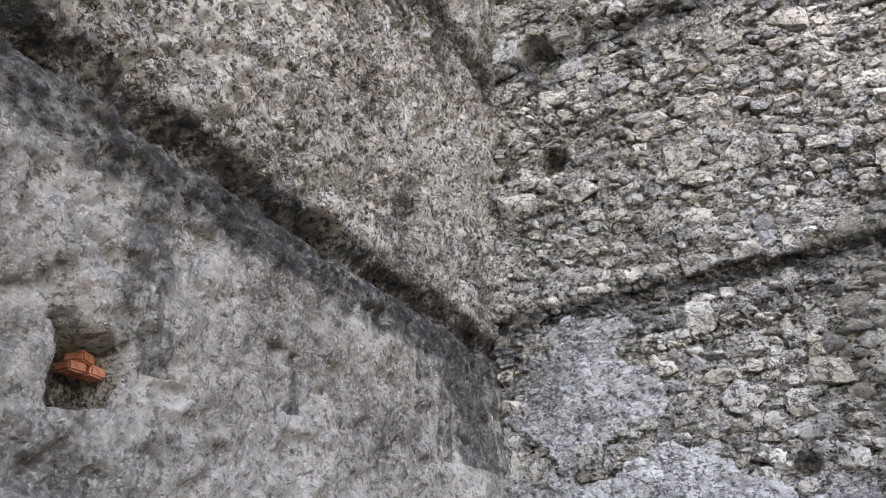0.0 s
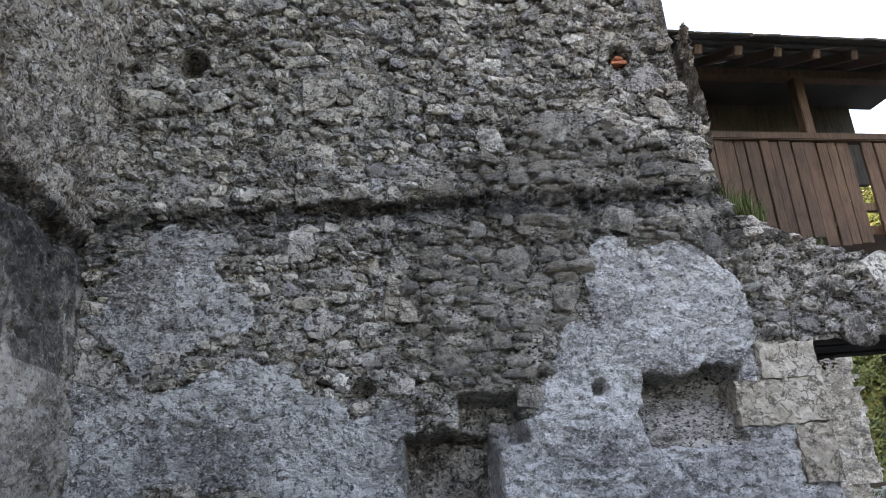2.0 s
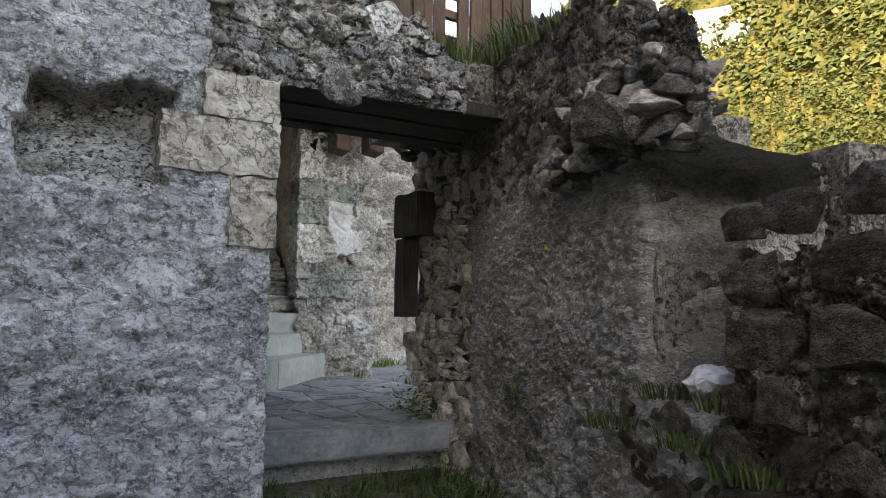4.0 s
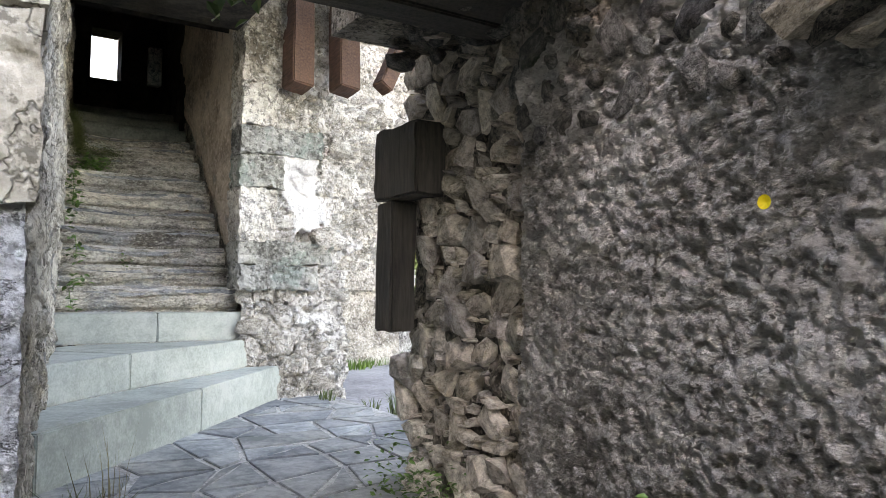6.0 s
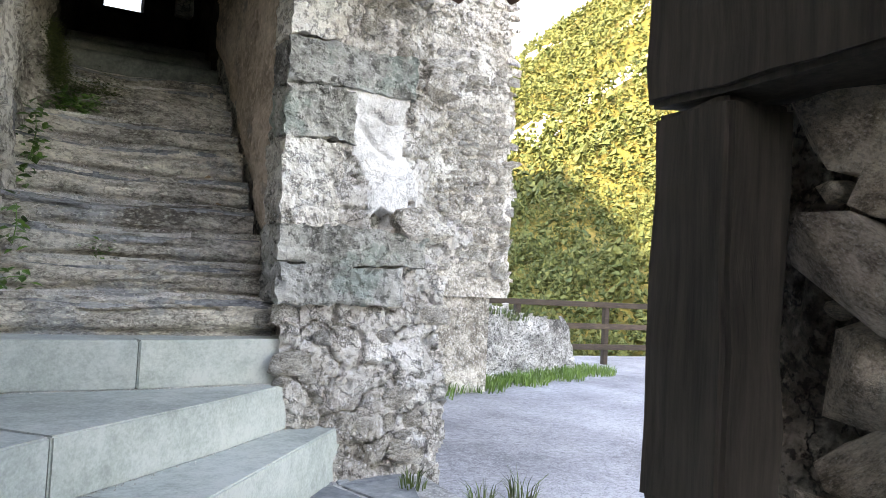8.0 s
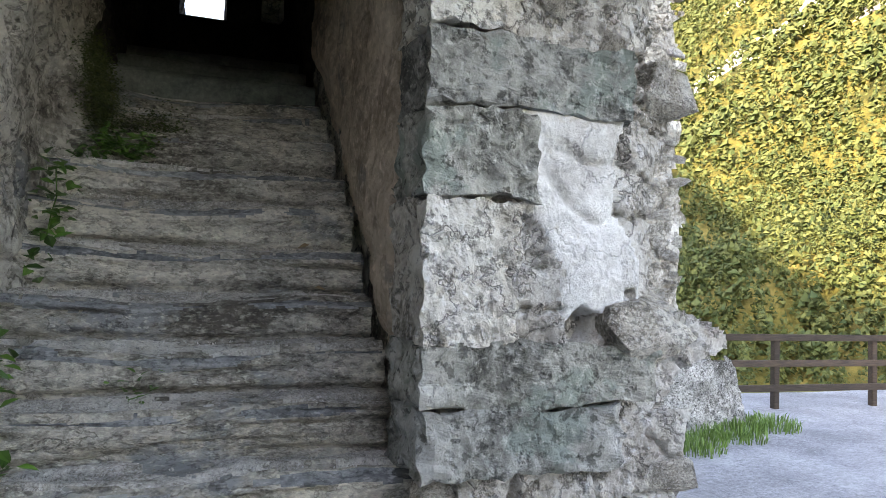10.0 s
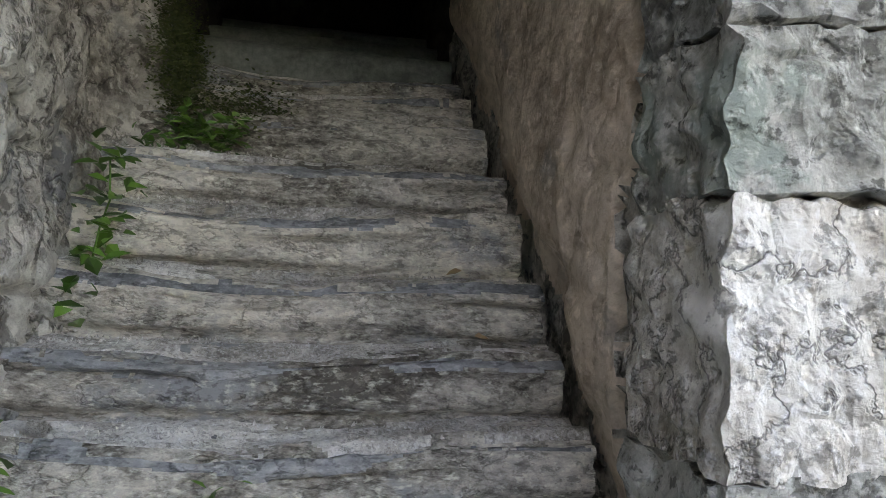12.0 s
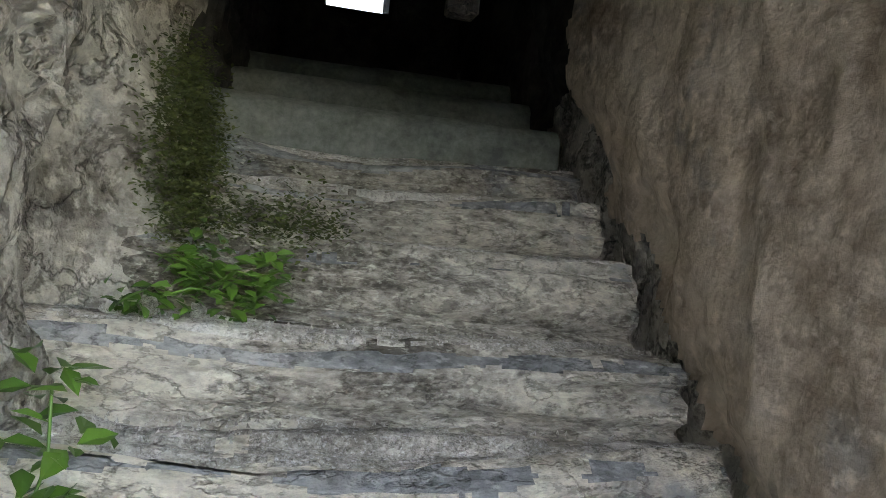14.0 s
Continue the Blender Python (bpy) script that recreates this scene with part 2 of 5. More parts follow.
BLACKWOOD = timber("blackened_oak", (0.018, 0.0165, 0.015), (0.085, 0.077, 0.067), (8, 8, 0.5), scale=7)
SHINGLE = timber("grey_shingle", (0.03, 0.025, 0.02), (0.10, 0.085, 0.07), (6, 0.6, 6))
FENCEW = timber("dark_fence_rail", (0.02, 0.014, 0.01), (0.075, 0.05, 0.035), (0.6, 6, 6))
GRASS_D = leafy("grass_blade", (0.035, 0.06, 0.014), (0.12, 0.17, 0.045))
GRASS_S = leafy("dry_stalk", (0.10, 0.085, 0.04), (0.2, 0.17, 0.09))
LEAF = leafy("bright_leaf", (0.03, 0.085, 0.012), (0.10, 0.22, 0.035), 0.45)
LEAF_DRY = leafy("dead_leaf", (0.20, 0.12, 0.055), (0.42, 0.30, 0.17))
PETAL = leafy("yellow_petal", (0.75, 0.55, 0.02), (0.85, 0.66, 0.03))
TREE_G = leafy("autumn_wood", (0.04, 0.072, 0.018), (0.125, 0.145, 0.042), 0.8)
MOSS = leafy("moss_tuft", (0.035, 0.05, 0.012), (0.09, 0.115, 0.03), 0.9)
PLASTIC, _pn, _pl, _pb = material("white_plastic")
_pb.inputs["Base Color"].default_value = (0.75, 0.77, 0.80, 1)
_pl.new(mixc(_pn, _pl, ramp(_pn, _pl, tex_noise(_pn, _pl, _pn.new("ShaderNodeTexCoord").outputs["Object"], 25), [(0.4, (0, 0, 0)), (0.6, (1, 1, 1))]), (0.62, 0.65, 0.70), (0.80, 0.81, 0.83)), _pb.inputs["Base Color"])


# ---------------------------------------------------------------- mesh helpers
RNG = np.random.RandomState(7)
_tables = {}


def vnoise(x, y, seed=0):
    """Smooth value noise from 0 to 1 on arrays."""
    if seed not in _tables:
        _tables[seed] = np.random.RandomState(100 + seed).rand(256, 256)
    tb = _tables[seed]
    xi, yi = np.floor(x).astype(int), np.floor(y).astype(int)
    fx, fy = x - xi, y - yi
    fx, fy = fx * fx * (3 - 2 * fx), fy * fy * (3 - 2 * fy)
    g = lambda i, j: tb[(xi + i) % 256, (yi + j) % 256]
    return (g(0, 0) * (1 - fx) + g(1, 0) * fx) * (1 - fy) + (g(0, 1) * (1 - fx) + g(1, 1) * fx) * fy


def fbm(x, y, seed=0, octaves=4, gain=0.5):
    total, amp, norm = 0, 1.0, 0
    for k in range(octaves):
        total = total + amp * vnoise(x * 2 ** k, y * 2 ** k, seed + k)
        norm += amp
        amp *= gain
    return total / norm


def crevice(u, v, a, b, seed, wide=0.05):
    """1 along winding cracks, 0 between them."""
    return 1 - smooth(0, wide, np.abs(fbm(u * a, v * b, seed, 3) - 0.5))


def smooth(a, b, x):
    t = np.clip((x - a) / (b - a), 0, 1)
    return t * t * (3 - 2 * t)


def box_mask(u, v, u0, u1, v0, v1, soft=0.03, wob=0.03, seed=50):
    """1 inside the rectangle, 0 outside, with an uneven edge."""
    d = (fbm(u * 5, v * 5, seed) - 0.5) * 2 * wob
    du = np.minimum(u - u0, u1 - u) + d
    dv = np.minimum(v - v0, v1 - v) + d
    return smooth(-soft, soft, np.minimum(du, dv))


def round_mask(u, v, cu, cv, ru, rv, soft=0.25, wob=0.2, seed=60):
    r = np.hypot((u - cu) / ru, (v - cv) / rv) + (fbm(u * 9, v * 9, seed) - 0.5) * 2 * wob
    return 1 - smooth(1 - soft, 1 + soft, r)


def mesh_of(name, verts, faces, mats, index=None, smooth_shade=False):
    me = bpy.data.meshes.new(name)
    me.from_pydata([tuple(v) for v in verts], [], [tuple(int(i) for i in f) for f in faces])
    for m in mats:
        me.materials.append(m)
    if index is not None:
        me.polygons.foreach_set("material_index", np.asarray(index, dtype=np.int32))
    if smooth_shade:
        me.polygons.foreach_set("use_smooth", np.ones(len(me.polygons), dtype=bool))
    me.update()
    return me


def put(name, me, parent=None, label="", category="", kind="", group="", m=None):
    ob = new(name, me)
    if parent is not None:
        ob.parent = parent
    if m is not None:
        ob.matrix_basis = m
    return tagged(ob, label, category, group, kind)


def part(name, bm, mat, parent, label=""):
    me = bpy.data.meshes.new(name)
    bm.to_mesh(me)
    bm.free()
    me.materials.append(mat)
    return put(name, me, parent, label)


def sheet(name, origin, ud, vd, width, height, step, relief, mats, choose=None, keep=None, parent=None, label="", category="", kind="", taper=None, smooth_shade=True):
    """A face of masonry as a fine relief: relief(u, v) metres proud of the plane, out along ud x vd. Returns the object and a function u, v -> place."""
    o, ud, vd = Vector(origin), Vector(ud).normalized(), Vector(vd).normalized()
    out = ud.cross(vd)
    nu, nv = max(2, int(width / step) + 1), max(2, int(height / step) + 1)
    u, v = np.meshgrid(np.linspace(0, width, nu), np.linspace(0, height, nv))
    h = relief(u, v)
    ju = (vnoise(u / step * 0.9, v / step * 0.9, 31) - 0.5) * step * 0.7
    jv = (vnoise(u / step * 0.9, v / step * 0.9, 32) - 0.5) * step * 0.7
    ju[:, [0, -1]] = 0
    jv[[0, -1], :] = 0
    uu, vv = u + ju, v + jv
    co = np.array(o)[None, None] + uu[..., None] * np.array(ud) + vv[..., None] * np.array(vd) + h[..., None] * np.array(out)
    idx = np.arange(nu * nv).reshape(nv, nu)
    f = np.stack([idx[:-1, :-1], idx[:-1, 1:], idx[1:, 1:], idx[1:, :-1]], -1).reshape(-1, 4)
    cu, cv = (u[:-1, :-1] + step / 2).ravel(), (v[:-1, :-1] + step / 2).ravel()
    mi = choose(cu, cv).astype(int) if choose else None
    if keep:
        k = keep(cu, cv).astype(bool)
        f = f[k]
        mi = mi[k] if mi is not None else None
    me = mesh_of(name, co.reshape(-1, 3), f, mats, mi, smooth_shade)
    ob = put(name, me, parent, label, category, kind)
    npo, npu, npv, npn = np.array(o), np.array(ud), np.array(vd), np.array(out)

    def at(a, b):
        d = relief(np.array([[a]]), np.array([[b]]))[0, 0]
        return Vector(npo + a * npu + b * npv + d * npn)

    return ob, at


def box_bm(x0, x1, y0, y1, z0, z1, bevel=0.0, rough=0.0, cuts=0, seed=0):
    bm = bmesh.new()
    bmesh.ops.create_cube(bm, size=1.0)
    if cuts:
        bmesh.ops.subdivide_edges(bm, edges=bm.edges[:], cuts=cuts, use_grid_fill=True)
    c = Vector(((x0 + x1) / 2, (y0 + y1) / 2, (z0 + z1) / 2))
    d = Vector((x1 - x0, y1 - y0, z1 - z0))
    for v in bm.verts:
        v.co = Vector((v.co.x * d.x, v.co.y * d.y, v.co.z * d.z)) + c
    if bevel:
        bmesh.ops.bevel(bm, geom=[e for e in bm.edges if e.calc_face_angle(0) > 1.0], offset=bevel, segments=2, affect="EDGES")
    if rough:
        for v in bm.verts:
            q = v.co + Vector((seed * 3.1, 0, 0))
            v.co += noise.noise_vector(q * 4) * rough * 0.45 + noise.noise_vector(q * 16) * rough * 0.8
    return bm


def boxes_mesh(name, boxes, mat):
    vs, fs = [], []
    for x0, x1, y0, y1, z0, z1 in boxes:
        k = len(vs)
        vs += [(x, y, z) for z in (z0, z1) for y in (y0, y1) for x in (x0, x1)]
        fs += [(k, k + 2, k + 3, k + 1), (k + 4, k + 5, k + 7, k + 6), (k, k + 1, k + 5, k + 4), (k + 2, k + 6, k + 7, k + 3), (k, k + 4, k + 6, k + 2), (k + 1, k + 3, k + 7, k + 5)]
    return mesh_of(name, vs, fs, [mat])


def stone_data(seed, mat, angular=0.25, flat=False):
    """One stone of unit size: an angular lump, the hull of points scattered over a rounded block."""
    r = random.Random(seed)
    bm = bmesh.new()
    for _ in range(20):
        p = Vector((r.uniform(-1, 1), r.uniform(-1, 1), r.uniform(-1, 1)))
        k = max(abs(p.x), abs(p.y), abs(p.z))
        p = (p / k).lerp(p.normalized(), r.uniform(0.15, 0.75)) * 0.5
        bm.verts.new(p * r.uniform(1 - angular, 1.05))
    h = bmesh.ops.convex_hull(bm, input=bm.verts[:])
    bmesh.ops.delete(bm, geom=[g for g in set(h["geom_interior"]) | set(h["geom_unused"]) if isinstance(g, bmesh.types.BMVert)], context="VERTS")
    me = bpy.data.meshes.new("stone")
    bm.to_mesh(me)
    bm.free()
    me.materials.append(mat)
    return me


def stones_on(at, frame_m, spots, variants, parent, limit, mat, near=None, rest_name="small_stones", rest_label=""):
    """Stones bedded in a wall: spots are (u, v, width, height, depth, turn). The first `limit` nearest to `near` are objects, the others one mesh."""
    order = sorted(spots, key=lambda s: (s[0] - near[0]) ** 2 + (s[1] - near[1]) ** 2) if near else spots
    vs, fs = [], []
    for k, (u, v, w, h, d, a) in enumerate(order):
        me = variants[k % len(variants)]
        m = Matrix.Translation(at(u, v)) @ frame_m @ pose(0, 0, 0, 0, 0, a) @ Matrix.Diagonal((w, h, d, 1))
        if k < limit:
            put("stone", me, parent, m=m)
        else:
            base = len(vs)
            vs += [m @ q.co for q in me.vertices]
            fs += [[base + i for i in p.vertices] for p in me.polygons]
    if fs:
        put(rest_name, mesh_of(rest_name, vs, fs, [mat]), parent, rest_label, kind="stuff")


def courses(u0, u1, v0, v1, rng, hmin=0.06, hmax=0.15, ratio=(1.0, 2.8), ok=None, proud=0.05):
    """Spots for uneven courses of rubble."""
    spots, v = [], v0
    while v < v1:
        hh = rng.uniform(hmin, hmax)
        u = u0 + rng.uniform(-0.1, 0)
        while u < u1:
            w = hh * rng.uniform(*ratio)
            cu, cv = u + w / 2, v + hh / 2 + 0.05 * math.sin(u * 1.7 + v) + rng.uniform(-0.015, 0.015)
            if u0 < cu < u1 and (ok is None or ok(cu, cv)):
                k = rng.uniform(0.82, 1.12)
                spots.append((cu, cv, w * k, hh * k * rng.uniform(0.85, 1.15), proud * rng.uniform(1.0, 2.2), rng.uniform(-9, 9)))
            u += w + rng.uniform(0.0, 0.015)
        v += hh
    return spots


def blades(name, spots, mat, parent=None, label="", category="", kind="", n=60, height=0.2, spread=0.1, width=0.006, seed=0, lean=0.5):
    """Tufts of grass: bent three-piece blades round each spot."""
    r = random.Random(seed)
    vs, fs = [], []
    for sx, sy, sz in spots:
        for _ in range(n):
            a, d = r.uniform(0, math.tau), spread * math.sqrt(r.random())
            p = Vector((sx + d * math.cos(a), sy + d * math.sin(a), sz - 0.01))
            hh = height * r.uniform(0.4, 1.15)
            b = r.uniform(0, math.tau)
            side = Vector((math.cos(b), math.sin(b), 0)) * width * r.uniform(0.6, 1.3)
            bend = Vector((math.cos(b + 1.57), math.sin(b + 1.57), 0)) * hh * r.uniform(0.1, lean) + Vector((math.cos(a), math.sin(a), 0)) * hh * lean * 0.6
            k = len(vs)
            q, t = p + bend * 0.35 + Vector((0, 0, hh * 0.6)), p + bend + Vector((0, 0, hh * (0.95 - 0.3 * lean)))
            vs += [p - side, p + side, q - side * 0.7, q + side * 0.7, t]
            fs += [(k, k + 1, k + 3, k + 2), (k + 2, k + 3, k + 4)]
    return put(name, mesh_of(name, vs, fs, [mat]), parent, label, category, kind)


def leaf_mesh(name, spots, mat, n=30, size=0.05, spread=(0.1, 0.1, 0.1), seed=0, stem=None):
    """Broad pointed leaves, each of four faces folded at the rib."""
    r = random.Random(seed)
    vs, fs = [], []
    for sx, sy, sz in spots:
        for _ in range(n):
            p = Vector((sx + r.gauss(0, 0.5) * spread[0], sy + r.gauss(0, 0.5) * spread[1], sz + r.gauss(0, 0.5) * spread[2]))
            s = size * r.uniform(0.6, 1.3)
            m = Matrix.Translation(p) @ pose(0, 0, 0, r.uniform(-40, 40), r.uniform(-40, 40), r.uniform(0, 360))
            k = len(vs)
            vs += [m @ Vector(c) * 1.0 for c in ((0, 0, 0), (0.32 * s, 0.45 * s, 0.10 * s), (0.2 * s, 0.85 * s, 0.06 * s), (0, 1.2 * s, -0.08 * s), (-0.2 * s, 0.85 * s, 0.06 * s), (-0.32 * s, 0.45 * s, 0.10 * s), (0, 0.5 * s, 0))]
            fs += [(k, k + 1, k + 6), (k + 1, k + 2, k + 6), (k + 2, k + 3, k + 6), (k + 3, k + 4, k + 6), (k + 4, k + 5, k + 6), (k + 5, k, k + 6)]
    return mesh_of(name, vs, fs, [mat])


# ---------------------------------------------------------------- ground and distance
def terrain(x, y):
    """Height of the land: yard, gravel court, valley, the wooded mountain behind it and an added ridge that casts
    shade.
    """
    d = np.hypot(x - 5, y - 6)
    yaw = np.degrees(np.arctan2(x - 5, y - 6))
    z = -0.15 + 0.15 * smooth(5.4, 6.2, y) + 0.0 * x
    el = np.tan(np.radians(20 + 15 * np.exp(-((yaw - 62) / 26) ** 2)))
    front = np.exp(-((yaw - 60) / 55) ** 2)
    drop = smooth(24, 60, d) * -12
    hill = front * el * 330 * smooth(45, 360, d) * (0.9 + 0.2 * fbm(x * 0.012 + 50, y * 0.012 + 50, 3))
    drop = drop - 9 * smooth(17.6, 32, y) * smooth(-30, 5, x) * (1 - smooth(60, 110, d))
    # Unseen ridge towards the sun, sized to shade the castle and lower slope.
    along, side = -0.864 * (x - 5) - 0.503 * (y - 6), 0.503 * (x - 5) - 0.864 * (y - 6)
    hill = hill + np.clip(172 - 0.9 * (side + 31), 60, 240) * np.exp(-((along - 225) / 55) ** 2)
    rough = smooth(30, 90, d) * (fbm(x * 0.05 + 30, y * 0.05 + 30, 5) - 0.5) * 14
    return z + drop + hill + rough


def build_ground():
    s = np.concatenate([-np.geomspace(900, 26, 26), np.linspace(-25, 25, 168), np.geomspace(26, 900, 60)])
    gx, gy = np.meshgrid(s + 5, s + 6)
    gz = terrain(gx, gy) + (fbm(gx * 1.5 + 90, gy * 1.5 + 90, 8) - 0.5) * 0.05 * (np.hypot(gx - 5, gy - 6) < 25)
    n = len(s)
    i = np.arange(n * n).reshape(n, n)
    f = np.stack([i[:-1, :-1], i[:-1, 1:], i[1:, 1:], i[1:, :-1]], -1).reshape(-1, 4)
    cx, cy = (gx[:-1, :-1] + gx[1:, 1:]).ravel() / 2, (gy[:-1, :-1] + gy[1:, 1:]).ravel() / 2
    far = (np.hypot(cx - 5, cy - 6) > 26) | (cy > 17.8)
    bare = fbm(cx * 0.055 + 7, cy * 0.055 + 7, 21) > 0.63
    bare &= np.hypot(cx - 5, cy - 6) > 165
    mi = np.where(far, np.where(bare, 3, 2), np.where((cy > 6.0), 1, 0))
    me = mesh_of("ground", np.stack([gx, gy, gz], -1).reshape(-1, 3), f, [DIRT, GRAVEL, HILLSIDE, FARROCK], mi, True)
    put("ground", me, None, "trodden earth and pale gravel running out to a wooded slope", "ground", "structure")


HILLSIDE = rock("wooded_slope_floor", (0.05, 0.055, 0.015), (0.12, 0.115, 0.03), (0.22, 0.19, 0.06), 0.6, 0.05, 0.8, 0.6)
build_ground()


def build_woods():
    """The mountain's trees: small ragged crowns of a few leaf clumps each, thinner round the bare rock."""
    r = np.random.RandomState(11)
    n = 52000
    yaw = np.radians(r.uniform(14, 96, n))
    d = 64 + 300 * r.power(1.3, n)
    x, y = 5 + d * np.sin(yaw), 6 + d * np.cos(yaw)
    z = terrain(x, y)
    edge = (y > 18.5) | (x > 24)
    keep = (fbm(x * 0.055 + 7, y * 0.055 + 7, 21) < 0.65) | (d < 165)
    keep &= edge
    x, y, z, d = x[keep], y[keep], z[keep], d[keep]
    hh = r.uniform(2.0, 5.2, len(x))
    w = hh * r.uniform(0.20, 0.36, len(x))
    reps = np.where(d < 85, 40, np.where(d < 140, 14, 5))
    i = np.repeat(np.arange(len(x)), reps)
    t = r.uniform(0.15, 0.97, len(i))
    c = np.stack([x[i] + r.normal(0, 0.5, len(i)) * w[i] * (1.15 - t), y[i] + r.normal(0, 0.5, len(i)) * w[i] * (1.15 - t), z[i] + hh[i] * t], -1)
    s = w[i] * r.uniform(0.35, 0.7, len(i)) * np.where(d[i] < 85, 0.36, np.where(d[i] < 140, 0.6, 1.0))
    q = np.array([[0, 0, 1], [0.9, 0.1, -0.1], [-0.4, 0.85, 0], [-0.5, -0.8, 0.1]])[None] + r.normal(0, 0.35, (len(i), 4, 3))
    vs = (c[:, None] + s[:, None, None] * q).reshape(-1, 3)
    b = np.arange(len(i))[:, None] * 4
    fs = np.concatenate([b + np.array([k]) for k in ((0, 1, 2), (0, 2, 3), (0, 3, 1))])
    put("far_woods", mesh_of("far_woods", vs, fs, [TREE_G]), None, "sunlit autumn woodland covering the steep mountain side", "woods", "stuff")


build_woods()

# ---------------------------------------------------------------- tall wall of the yard with the doorway
VARIANTS = [stone_data(k, STONE, 0.26) for k in range(14)]
VAR_BROWN = [stone_data(40 + k, RUBBLE_B, 0.36) for k in range(14)]
VAR_GREY = [stone_data(120 + k, RUBBLE_G, 0.36) for k in range(14)]
VAR_MOSSY = [stone_data(160 + k, RUBBLE_M, 0.2) for k in range(10)]
VAR_CREAM = [stone_data(80 + k, PIER_C, 0.26) for k in range(10)]
TO_NORTH = Matrix(((1, 0, 0, 0), (0, 0, -1, 0), (0, 1, 0, 0), (0, 0, 0, 1)))
WX, WY, WZ = -1.55, 4.6, -0.2


def coat_edge(x, z):
    """Above 0 where the white render still covers the rubble."""
    wob = (fbm(x * 3.1 + 9, z * 3.1 + 9, 41) - 0.5) * 0.35
    lower = np.minimum(np.minimum(1.95 - z, x - 1.12), 3.4 - x)
    neck = np.minimum(np.minimum(x - (1.30 + 0.42 * (z - 1.7)), 2.95 - x), 2.55 - z)
    head = 1 - np.hypot((x - 2.45) / 0.55, (z - 2.5) / 0.55)
    knob = (1 - np.hypot((x - 2.10) / 0.22, (z - 2.85) / 0.30)) * 0.3
    return np.maximum(np.maximum(lower, neck), np.maximum(head * 0.5, knob)) + wob * 0.35


def old_coat(x, z):
    """Remains of grey render on the far left of the wall."""
    head = 0.35 - 0.35 * np.hypot((x + 0.92) / 0.44, (z - 2.88) / 0.47) + (fbm(x * 4, z * 4, 45) - 0.5) * 0.55
    return np.maximum(head, fbm(x * 2.2 + 3, z * 2.2 + 3, 44) - 0.36 - smooth(2.15, 2.6, z) * 0.4) * (x < 0.62)


def north_relief(u, v):
    x, z = u + WX, v + WZ
    white = coat_edge(x, z) > 0
    h = (fbm(u * 3.2, v * 5.0, 1, 5, 0.6) - 0.5) * 0.10 + (fbm(u * 13, v * 20, 110, 3, 0.6) - 0.5) * 0.05
    h = h - 0.045 * crevice(u, v, 4, 7, 150) - 0.03 * crevice(u, v, 11, 18, 155, 0.06)
    h = np.where(white, (fbm(u * 16, v * 22, 2, 3, 0.65) - 0.5) * 0.042 + 0.022 - 0.02 * smooth(0.56, 0.66, fbm(u * 9, v * 12, 111, 3)) + (fbm(u * 1.2, v * 1.2, 3) - 0.5) * 0.04, h)
    h = h - 0.018 * white * crevice(u, v, 8, 15, 160, 0.06)
    old = (old_coat(x, z) > 0) & ~white
    h = np.where(old, (fbm(u * 14, v * 18, 12, 3, 0.65) - 0.5) * 0.035 + 0.02 - 0.022 * crevice(u, v, 7, 11, 161, 0.05), h)
    wob = (fbm(u * 2, v * 2 + 5, 9) - 0.5) * 0.10
    h = h - 0.07 * np.exp(-((z - 3.44 + wob) / 0.07) ** 2) - 0.06 * np.exp(-((z - 5.70 + wob) / 0.07) ** 2)
    h = h - 0.46 * box_mask(x, z, 0.55, 1.15, 0.86, 1.86, 0.012, 0.03)
    h = h - 0.30 * box_mask(x, z, 0.93, 1.32, 1.80, 2.10, 0.02, 0.05, 51) * (1 - 0.7 * box_mask(x, z, 0.55, 1.15, 0.86, 1.86, 0.012, 0.03))
    h = h - (0.10 + 0.22 * smooth(1.75, 2.05, z)) * box_mask(x, z, 2.17, 2.80, 1.68, 2.14, 0.03, 0.12, 52)
    h = h - 0.25 * round_mask(x, z, 1.86, 2.08, 0.045, 0.05)
    h = h - 0.18 * round_mask(x, z, 0.30, 2.18, 0.07, 0.05, seed=61)
    h = h - 0.32 * round_mask(x, z, -0.86, 5.80, 0.14, 0.15, seed=62)
    h = h - 0.28 * round_mask(x, z, -0.88, 4.72, 0.12, 0.09, seed=63)
    h = h - 0.20 * round_mask(x, z, 2.40, 4.62, 0.08, 0.08, seed=64)
    return h


def north_choose(u, v):
    x, z = u + WX, v + WZ
    niche = box_mask(x, z, 0.55, 1.15, 0.86, 1.86, 0.02, 0.03) > 0.5
    cav = box_mask(x, z, 2.17, 2.80, 1.68, 2.14, 0.03, 0.12, 52) > 0.3
    return np.where((coat_edge(x, z) > 0) & ~cav, 1, np.where(niche, 2, np.where(old_coat(x, z) > 0, 3, 0)))


def wall_top(x):
    return 3.30 - (x - 3.0) * 0.40 + (fbm(x * 4, x * 0 + 2, 70) - 0.5) * 0.16


def north_keep(u, v):
    x, z = u + WX, v + WZ
    edge = 2.98 - np.maximum(0, z - 4.1) * 0.30 + (fbm(z * 3, z * 0 + 3, 71) - 0.5) * 0.22
    door = (x > 3.35) & (z < 2.31)
    return ~door & ((x < edge) | (z < wall_top(x)))


wall_north = new("wall_north")
tagged(wall_north, "tall ruined rubble wall with patches of white lime render and a doorway", "wall", "", "structure")
NORTH, north_at = sheet("masonry_face", (WX, WY, WZ), (1, 0, 0), (0, 0, 1), 6.15, 7.9, 0.015, north_relief, [MORTAR, RENDER_W, RENDER_L, RENDER_O], north_choose, north_keep, wall_north, "rubble masonry with torn white render")
